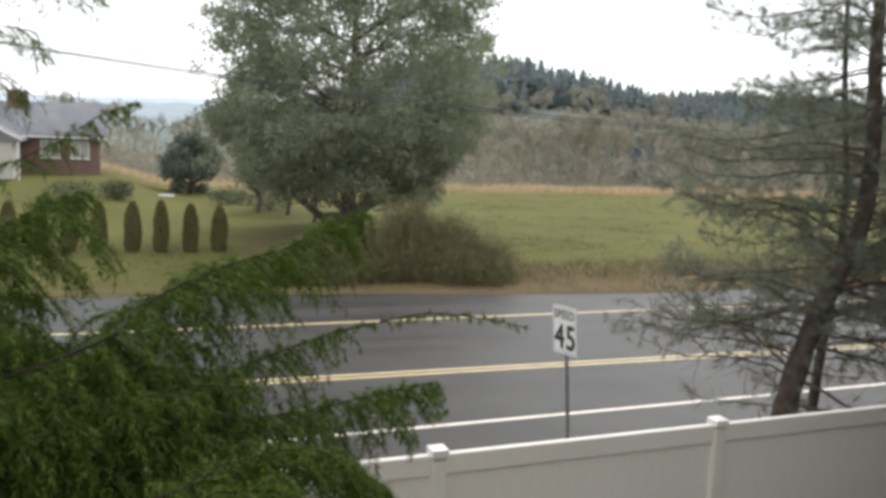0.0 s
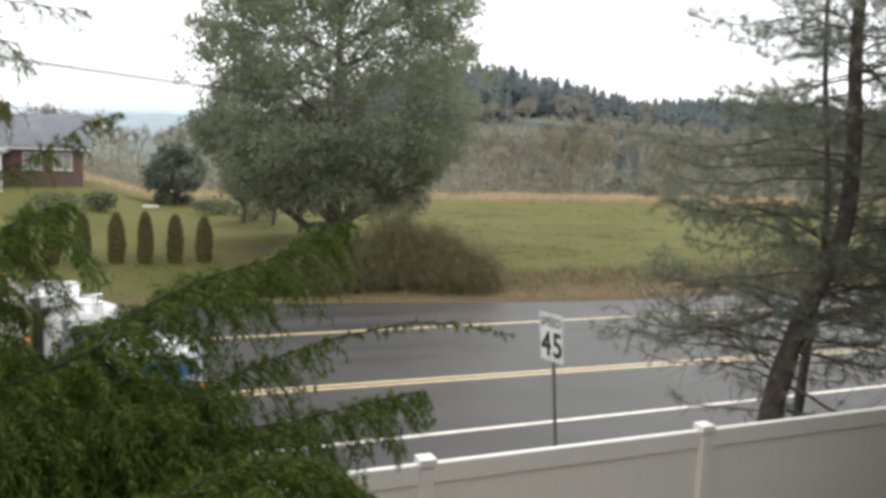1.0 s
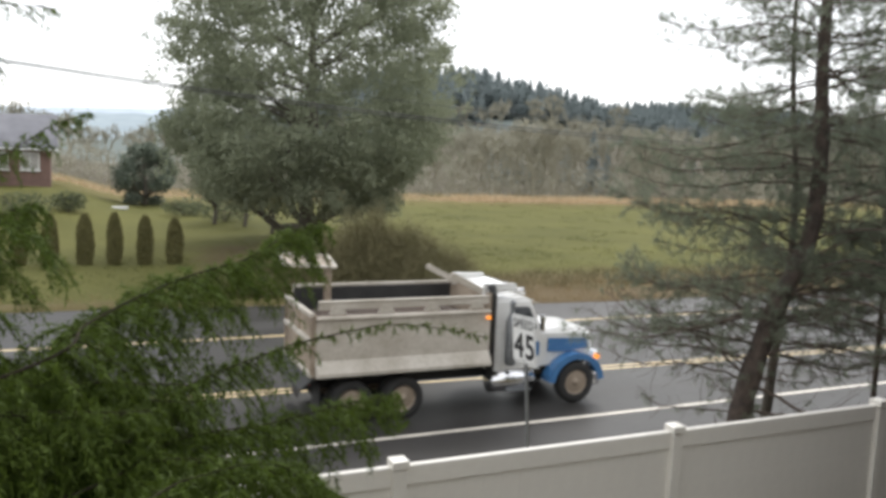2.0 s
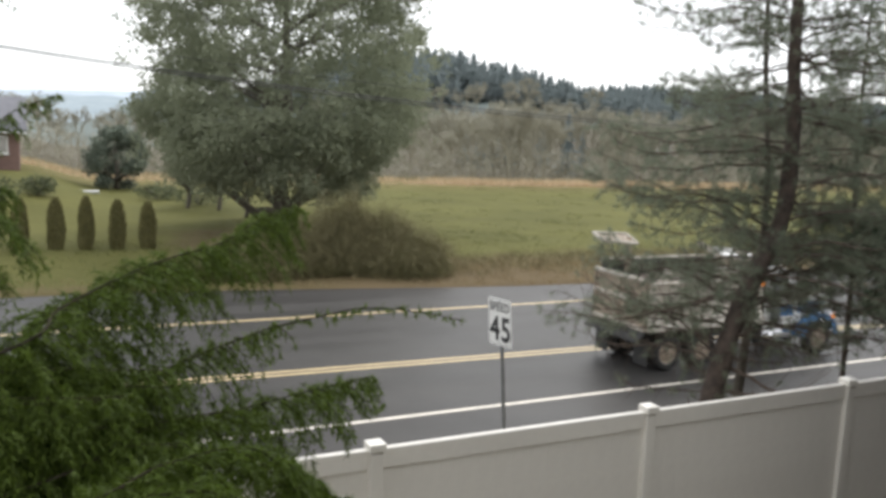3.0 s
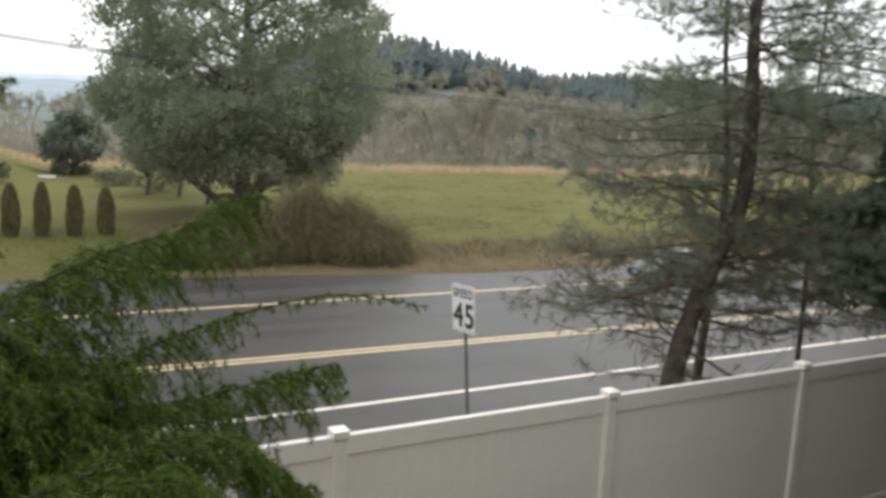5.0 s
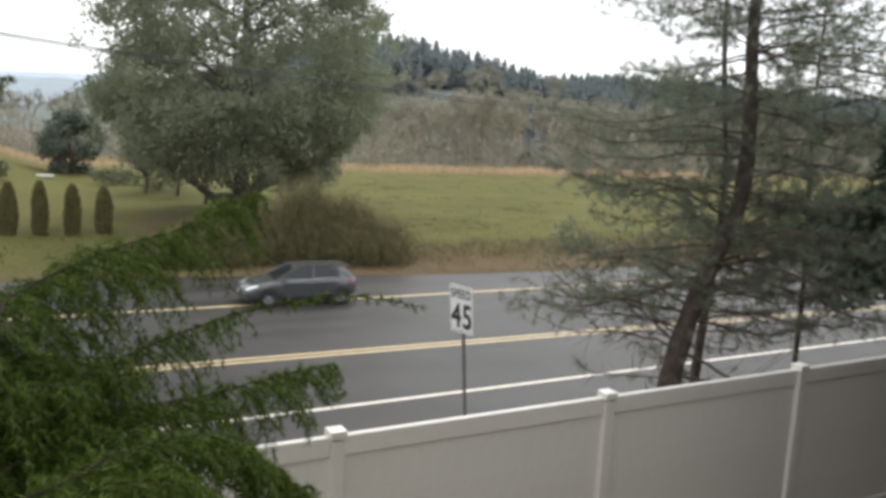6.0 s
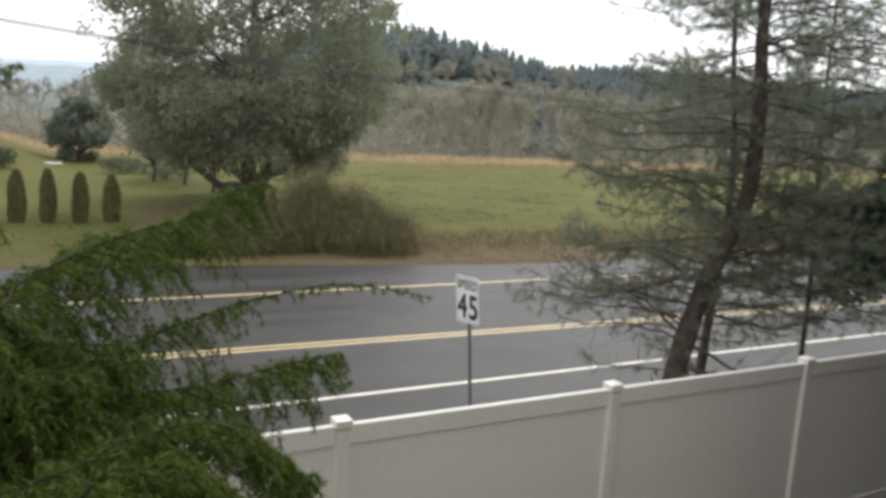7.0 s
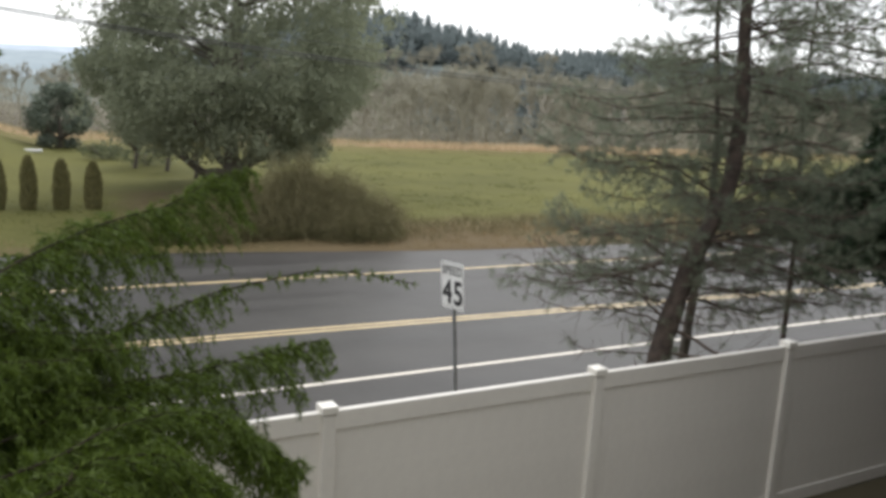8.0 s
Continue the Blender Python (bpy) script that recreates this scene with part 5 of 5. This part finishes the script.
def shrub(loc, R, tall, seed, label, material, n=1500, leaf=0.16):
    g = np.random.default_rng(seed)
    t = thing("shrub", label, "shrub", loc=loc)
    st = Build()
    for k in range(7):
        a = g.uniform(0, 6.28)
        st.tube([(0, 0, -0.05), (math.cos(a) * R * 0.4, math.sin(a) * R * 0.4, tall * 0.5), (math.cos(a) * R * 0.7, math.sin(a) * R * 0.7, tall * 0.85)], [0.04, 0.03, 0.01], 5, False)
    st.obj("stem_cluster", M_twig, t)
    p = blob(n, (0, 0, tall * 0.5), (R, R, tall * 0.5), 0.4) + g.normal(size=(n, 3)) * 0.08
    sheet("foliage", leaves(p, leaf, 0, 0.6), material, t)


shrub((11.5, 66.0, float(height(11.5, 66))), 2.6, 1.5, 51, "low dull green shrub under the trees", M_shrub)
shrub((9.2, 71.0, float(height(9.2, 71))), 2.0, 1.3, 52, "low dull green shrub under the trees", M_shrub)
shrub((0.3, 66.0, float(height(0.3, 66))), 1.3, 1.5, 53, "dark shrub beside the house drive", M_shrub)
shrub((-2.5, 62.0, float(height(-2.5, 62))), 1.9, 1.9, 54, "dark shrub beside the house drive", M_shrub)


def build_small_tree(loc, tall, seed, leafy):
    g = np.random.default_rng(seed)
    t = thing("bare_tree", "small bare crooked tree on the lawn", "tree", loc=loc)
    tr = Build()
    tr.tube(bez([(0, 0, -0.1), (0.1, 0, tall * 0.3), (-0.1, 0.05, tall * 0.55)], 10), np.linspace(0.17, 0.08, 10), 8)
    tr.obj("trunk", M_bark_grey, t, smooth=True)
    q = []
    for k in range(9):
        a = g.uniform(0, 6.28)
        p = bez([(0, 0, tall * g.uniform(0.2, 0.5)), (math.cos(a) * tall * 0.25, math.sin(a) * tall * 0.25, tall * 0.6), (math.cos(a) * tall * 0.45, math.sin(a) * tall * 0.45, tall * g.uniform(0.7, 1.0))], 10) + np.cumsum(g.normal(size=(10, 3)) * 0.04, 0)
        Build().tube(p, np.linspace(0.07, 0.02, 10), 5).obj("limb", M_bark_grey, t, smooth=True)
        for j in range(3, 10):
            for _ in range(6):
                d = unit(g.normal(size=3) + [0, 0, 0.4])
                q.append(needles(p[j][None], d[None], [g.uniform(0.4, 1.1)], [0.03])[0])
    sheet("twig_spray", np.array(q), M_cane, t)
    if leafy:
        sheet("foliage", leaves(blob(1400, (0, 0, tall * 0.72), (tall * 0.42, tall * 0.42, tall * 0.3)), 0.2), M_oak, t)


build_small_tree((12.3, 62.0, float(height(12.3, 62))), 4.2, 61, True)
build_small_tree((10.4, 64.0, float(height(10.4, 64))), 3.6, 62, True)
build_small_tree((13.2, 57.0, float(height(13.2, 57))), 3.8, 63, False)

tagged(Build().box((4.3, 74.2, float(height(4.3, 74.2)) + 0.08), (1.3, 0.5, 0.2), 0.03).obj("garden_slab", M_trim), "low pale concrete slab lying on the lawn", "slab")

# grasses along the verge and reeds behind the field
blades("verge_grass", "dry brown and green grass along the road edge", 16000, (-6, 60), (30.3, 35.5), 0.34, M_dry, 0.022, 0.5, lambda x, y, g: (y > road_far(x) + 0.05) & (g.uniform(size=len(x)) < np.where(x > 9, 1.0, 0.25)), 0.18)
blades("lawn_grass", "short green grass across the verge", 16000, (-8, 60), (32, 48), 0.13, M_green_grass, 0.03, 0.6, lambda x, y, g: y > road_far(x) + 0.3, 0.3)
blades("rank_growth", "dead brown stalks on the roadside bank", 9000, (13, 48), (32.5, 38), 0.55, M_cane, 0.02, 0.5, lambda x, y, g: y > road_far(x) + 0.4, 0.25)
blades("field_tussocks", "darker tussocks of grass in the field", 5000, (14, 80), (42, 88), 0.22, M_green_grass, 0.05, 0.7, None, 0.4)
blades("reed_belt", "pale tan dry reeds along the field edge", 9000, (44, 100), (90.5, 97), 0.95, M_reed, 0.07, 0.25, None, 0.5)
blades("reed_belt", "tan dry grass along the lawn edge", 5000, (-4, 44), (92, 104), 0.5, M_reed, 0.07, 0.3, None, 0.5)


def build_cables():
    """Sagging overhead cables between two wooden poles."""
    for x in (-34.0, 92.0):
        p = thing("utility_pole", "weathered wooden utility pole", "utility pole", "poles along the road", loc=(x, 33.6, float(height(x, 33.6))))
        Build().tube([(0, 0, -0.3), (0, 0, 11.6)], [0.17, 0.12], 12).obj("pole", M_pole, p, smooth=True)
        Build().box((0, -0.1, 11.0), (0.12, 2.2, 0.14), 0.01).obj("crossarm", M_pole, p)
    for dz, dy, r, k in ((0.0, 0.0, 0.026, 1.0), (-0.13, 0.25, 0.022, 1.05), (0.55, -0.2, 0.011, 1.0)):
        b = Build()
        pts = [(x, 33.4 + dy, 7.42 + dz + k * 0.00125 * (x - 33.0) ** 2) for x in np.linspace(-34, 92, 40)]
        b.tube(pts, r, 6, False)
        tagged(b.obj("overhead_cable", M_cable, smooth=True), "black overhead cable sagging above the road", "cable", "overhead cables")


build_cables()


def build_far_house():
    g0 = float(height(-6, 80))
    h = thing("house", "low red-brick house with a grey shingled roof", "house", loc=(0, 0, 0))
    P = lambda name, b, m, parent=h, label="": b.obj(name, m, parent, label)
    wall = P("wall", Build().box((-11.0, 84.0, (g0 + 4.95) / 2), (20.0, 8.0, 4.95 - g0 + 0.3), 0.0), M_brick, label="red brick wall")
    roof = Build().hull([(x, y, z) for x, y, z in ((-22, 79.4, 4.95), (-0.4, 79.4, 5.1), (-22, 88.6, 4.95), (-0.4, 88.6, 5.1), (-22, 84, 7.5), (-0.4, 84, 8.1), (-22, 79.4, 4.8), (-0.4, 79.4, 4.95), (-22, 88.6, 4.8), (-0.4, 88.6, 4.95))])
    ro = P("roof", roof, M_roof, label="grey shingle roof")
    for k in range(16):
        f = (k + 0.5) / 16
        y, z = 79.4 + 4.6 * f, 5.05 + 2.75 * f
        P("shingle_course", Build().box((-11.2, y, z + 0.01), (21.4, 0.30, 0.03), 0, Matrix.Rotation(math.atan2(2.75, 4.6), 4, "X") @ Matrix.Rotation(radians(-0.8), 4, "Y")), M_roof, ro)
    P("chimney", Build().box((-7.75, 83.5, 8.1), (1.7, 1.0, 1.7), 0.04), M_brick, ro)
    P("gutter", Build().box((-11.2, 79.3, 4.95), (21.6, 0.14, 0.16), 0.03), M_trim, label="white gutter")
    for x in (-5.0, -2.6):
        w = P("window", Build().box((x, 79.96, 3.9), (1.5, 0.12, 1.5), 0.02), M_trim)
        for s in (-1, 1):
            P("pane", Build().box((x + s * 0.34, 79.88, 3.9), (0.62, 0.04, 1.3)), M_curtain, w)
        P("sill", Build().box((x, 79.85, 3.1), (1.7, 0.2, 0.1), 0.02), M_trim, w)
    # porch wing towards the road
    pr = P("porch_roof", Build().hull([(x, y, z) for y in (73.5, 80) for x, z in ((-12.5, 4.9), (-6.7, 4.75), (-9.6, 6.3), (-12.5, 4.75), (-6.7, 4.6))]), M_roof)
    P("barge_board", Build().hull([(x, y, z) for y in (73.4, 73.5) for x, z in ((-6.6, 4.65), (-6.6, 4.9), (-9.6, 6.45), (-9.6, 6.2))]), M_trim, pr, "white barge board")
    P("porch_post", Build().box((-6.9, 73.7, (4.7 + float(height(-6.9, 73.7))) / 2), (0.16, 0.16, 4.7 - float(height(-6.9, 73.7)) + 0.1), 0.02), M_trim, h, "white porch post")
    P("porch_wall", Build().box((-9.8, 76.8, (g0 + 4.7) / 2), (5.0, 6.0, 4.7 - g0 + 0.3)), M_siding, h)


build_far_house()

# ---------------------------------------------------------------- woods and hills


def fir_proto(seed, tiers=11):
    g = np.random.default_rng(seed)
    out = []
    for i in range(tiers):
        f = i / tiers
        z, R = 0.10 + 0.90 * f, 0.17 * (1 - f) ** 0.85 + 0.008
        for c in range(8):
            az = g.uniform(0, 6.28)
            L = R * g.uniform(0.7, 1.2)
            d = np.array([math.cos(az), math.sin(az), 0])
            s = np.array([-d[1], d[0], 0]) * R * 0.45
            top = np.array([0, 0, z + 0.05])
            out.append([top - s * 0.2, d * L + [0, 0, z - 0.045] - s, d * L * 1.1 + [0, 0, z - 0.07], d * L + [0, 0, z - 0.045] + s])
    return np.array(out)


def bare_proto(seed, n=330):
    """A leafless tree: forking limbs and a haze of fine twigs."""
    g = np.random.default_rng(seed)
    q = []

    def rod(a, b, r0, r1):
        d = unit(b - a)
        for ax in (np.array([1.0, 0, 0]), np.array([0, 1.0, 0])):
            s = unit(np.cross(d, ax) + 1e-6)
            q.append([a - s * r0, a + s * r0, b + s * r1, b - s * r1])

    def grow(a, d, L, r, k):
        b = a + d * L
        rod(a, b, r, r * 0.7)
        if k == 0:
            for _ in range(4):
                e = b + unit(d + g.normal(size=3) * 0.7) * L * g.uniform(0.4, 0.9)
                s = unit(np.cross(e - b, g.normal(size=3))) * 0.0045
                q.append([b - s, b + s, e + s * 0.5, e - s * 0.5])
            return
        for _ in range(3 if k > 1 else 4):
            grow(b - d * L * g.uniform(0, 0.35), unit(d + g.normal(size=3) * 0.42 + [0, 0, 0.12]), L * g.uniform(0.6, 0.8), r * 0.62, k - 1)

    grow(np.array([0, 0, -0.02]), np.array([g.normal() * 0.05, 0, 1.0]), 0.30, 0.017, 4)
    q = np.array(q)
    q[:, :, 2] *= 1.0 / q[:, :, 2].max()
    return q


def plant(proto, spots, seed):
    """Copies of the proto faces at (x, y, height, spread)."""
    g = np.random.default_rng(seed)
    out = []
    for x, y, tall, wide in spots:
        a = g.uniform(0, 6.28)
        p = proto[g.integers(len(proto))].copy()
        c, s = math.cos(a), math.sin(a)
        X, Y = p[..., 0] * c - p[..., 1] * s, p[..., 0] * s + p[..., 1] * c
        out.append(np.stack([X * tall * wide + x, Y * tall * wide + y, p[..., 2] * tall + float(height(x, y)) - 0.1], -1))
    return np.concatenate(out)


def build_woods():
    g = np.random.default_rng(77)
    firs, bares = [fir_proto(k) for k in (1, 2, 3, 4)], [bare_proto(k) for k in (5, 6, 7, 8)]
    sp = []
    for k in range(2500):
        x, y = g.uniform(80, 480), g.uniform(215, 330)
        sp.append((x, y, g.uniform(8, 12.5), g.uniform(1.3, 1.8)))
    for k in range(14):
        sp.append((g.uniform(70, 160), g.uniform(125, 150), g.uniform(7, 12), 1.1))
    tagged(sheet("fir_wood", plant(firs, sp, 1), M_fir_hazed), "pointed conifers on the hill, haze painted into their colour", "forest", kind="stuff")
    sp = []
    for k in range(230):
        x = g.uniform(30, 230)
        y = g.uniform(100, 150)
        t = np.interp(x, [30, 46, 60], [6, 8, 11.5]) * g.uniform(0.75, 1.1)
        sp.append((x, y, t, g.uniform(0.9, 1.3)))
    for k in range(75):
        sp.append((g.uniform(-60, 45), g.uniform(112, 170), g.uniform(6, 9.5), g.uniform(0.9, 1.3)))
    for k in range(75):
        sp.append((g.uniform(60, 250), g.uniform(150, 215), g.uniform(8, 12), g.uniform(1.0, 1.4)))
    tagged(sheet("bare_wood", plant(bares, sp, 2), M_bare_hazed), "grey-brown leafless trees behind the field", "forest", kind="stuff")
    # brush at the foot of the woods
    n = 34000
    x, y = g.uniform(-60, 240, n), g.uniform(99, 125, n)
    z = height(x, y) + g.uniform(0, 1, n) ** 1.3 * 4.2
    d = unit(g.normal(size=(n, 3)) + [0, 0, 0.8])
    tagged(sheet("undergrowth", needles(np.stack([x, y, z], 1), d, g.uniform(0.9, 2.6, n), g.uniform(0.05, 0.12, n)), M_bare_hazed), "tangled brown undergrowth at the wood's edge", "undergrowth", kind="stuff")
    # single firs that stand out
    for x, y, tall, wide in ((82.0, 118.0, 11.5, 1.1), (21.5, 236.0, 10.0, 1.2), (88.0, 122.0, 9.0, 1.0), (30.0, 230.0, 8.0, 1.2)):
        t = thing("fir_tree", "single fir above the bare woods, haze painted into its colour", "tree", loc=(x, y, float(height(x, y)) - 0.1))
        Build().tube([(0, 0, 0), (0, 0, tall * 0.95)], [0.2, 0.03], 7).obj("trunk", M_bark_grey, t)
        sheet("needles", firs[0] * [tall * wide, tall * wide, tall], M_fir_hazed, t)


build_woods()


def ridge(name, y, pts, material):
    """A far ridge: a rounded rise of land along x."""
    b = Build()
    n = len(pts)
    for x, z in pts:
        zz = z + 5 * noise.noise((x * 0.006, y, 0)) + 2.5 * noise.noise((x * 0.03, y, 1))
        b.v += [(x, y - 300, -10), (x, y - 60, zz * 0.8), (x, y, zz), (x, y + 400, -10)]
    b.f = [(i * 4 + j, (i + 1) * 4 + j, (i + 1) * 4 + j + 1, i * 4 + j + 1) for i in range(n - 1) for j in range(3)]
    tagged(b.obj(name, material, smooth=True), "distant ridge with blue haze painted into its colour", "hills", kind="structure")


xs = np.linspace(-2200, 3600, 110)
# Both backdrop ridges have their haze in the base colour.
ridge("backdrop_ridge", 2000, [(x, 62 + 10 * math.sin(x * 0.004) + (x > 900) * 0) for x in xs], M_ridge_hazed)
ridge("backdrop_ridge", 1150, [(x, 26 + 6 * math.sin(x * 0.007 + 1)) for x in xs * 0.6], mat("hazed_nearer_ridge", (0.36, 0.41, 0.44), (0.28, 0.33, 0.36), rough=1.0, scale=0.02, fine=0.1, bump=0, spec=0))


def motions():
    walk(TRUCK, [(t, pose(x, 18.88, 0.015)) for t, x in TRUCK_RUN])
    times, places = [r[0] for r in TRUCK_RUN], [r[1] for r in TRUCK_RUN]
    for w, side, r in TRUCK_WHEELS:
        at, flip = tuple(w.location), 180 if side > 0 else 0
        rows = []
        for k in range(0, 241):
            t = k / 30
            turn = math.degrees(float(np.interp(t, times, places)) / r) * (-1 if side > 0 else 1)
            rows.append((t, pose(*at, 0, 0, flip) @ pose(0, 0, 0, 0, turn, 0)))
        walk(w, rows)
    walk(CAR, [(t, pose(x, y, 0.012, 0, 0, -4 if 5.7 < t < 6.3 else 0)) for t, x, y in CAR_RUN])
    for w, side in CAR_WHEELS:
        at, flip = tuple(w.location), 180 if side > 0 else 0
        # five spokes: a turn of 103 degrees a step looks the same as one of 31
        walk(w, [(k / 30, pose(*at, 0, 0, flip) @ pose(0, 0, 0, 0, -31.0 * k * (-1 if side > 0 else 1), 0)) for k in range(0, 241)])


motions()
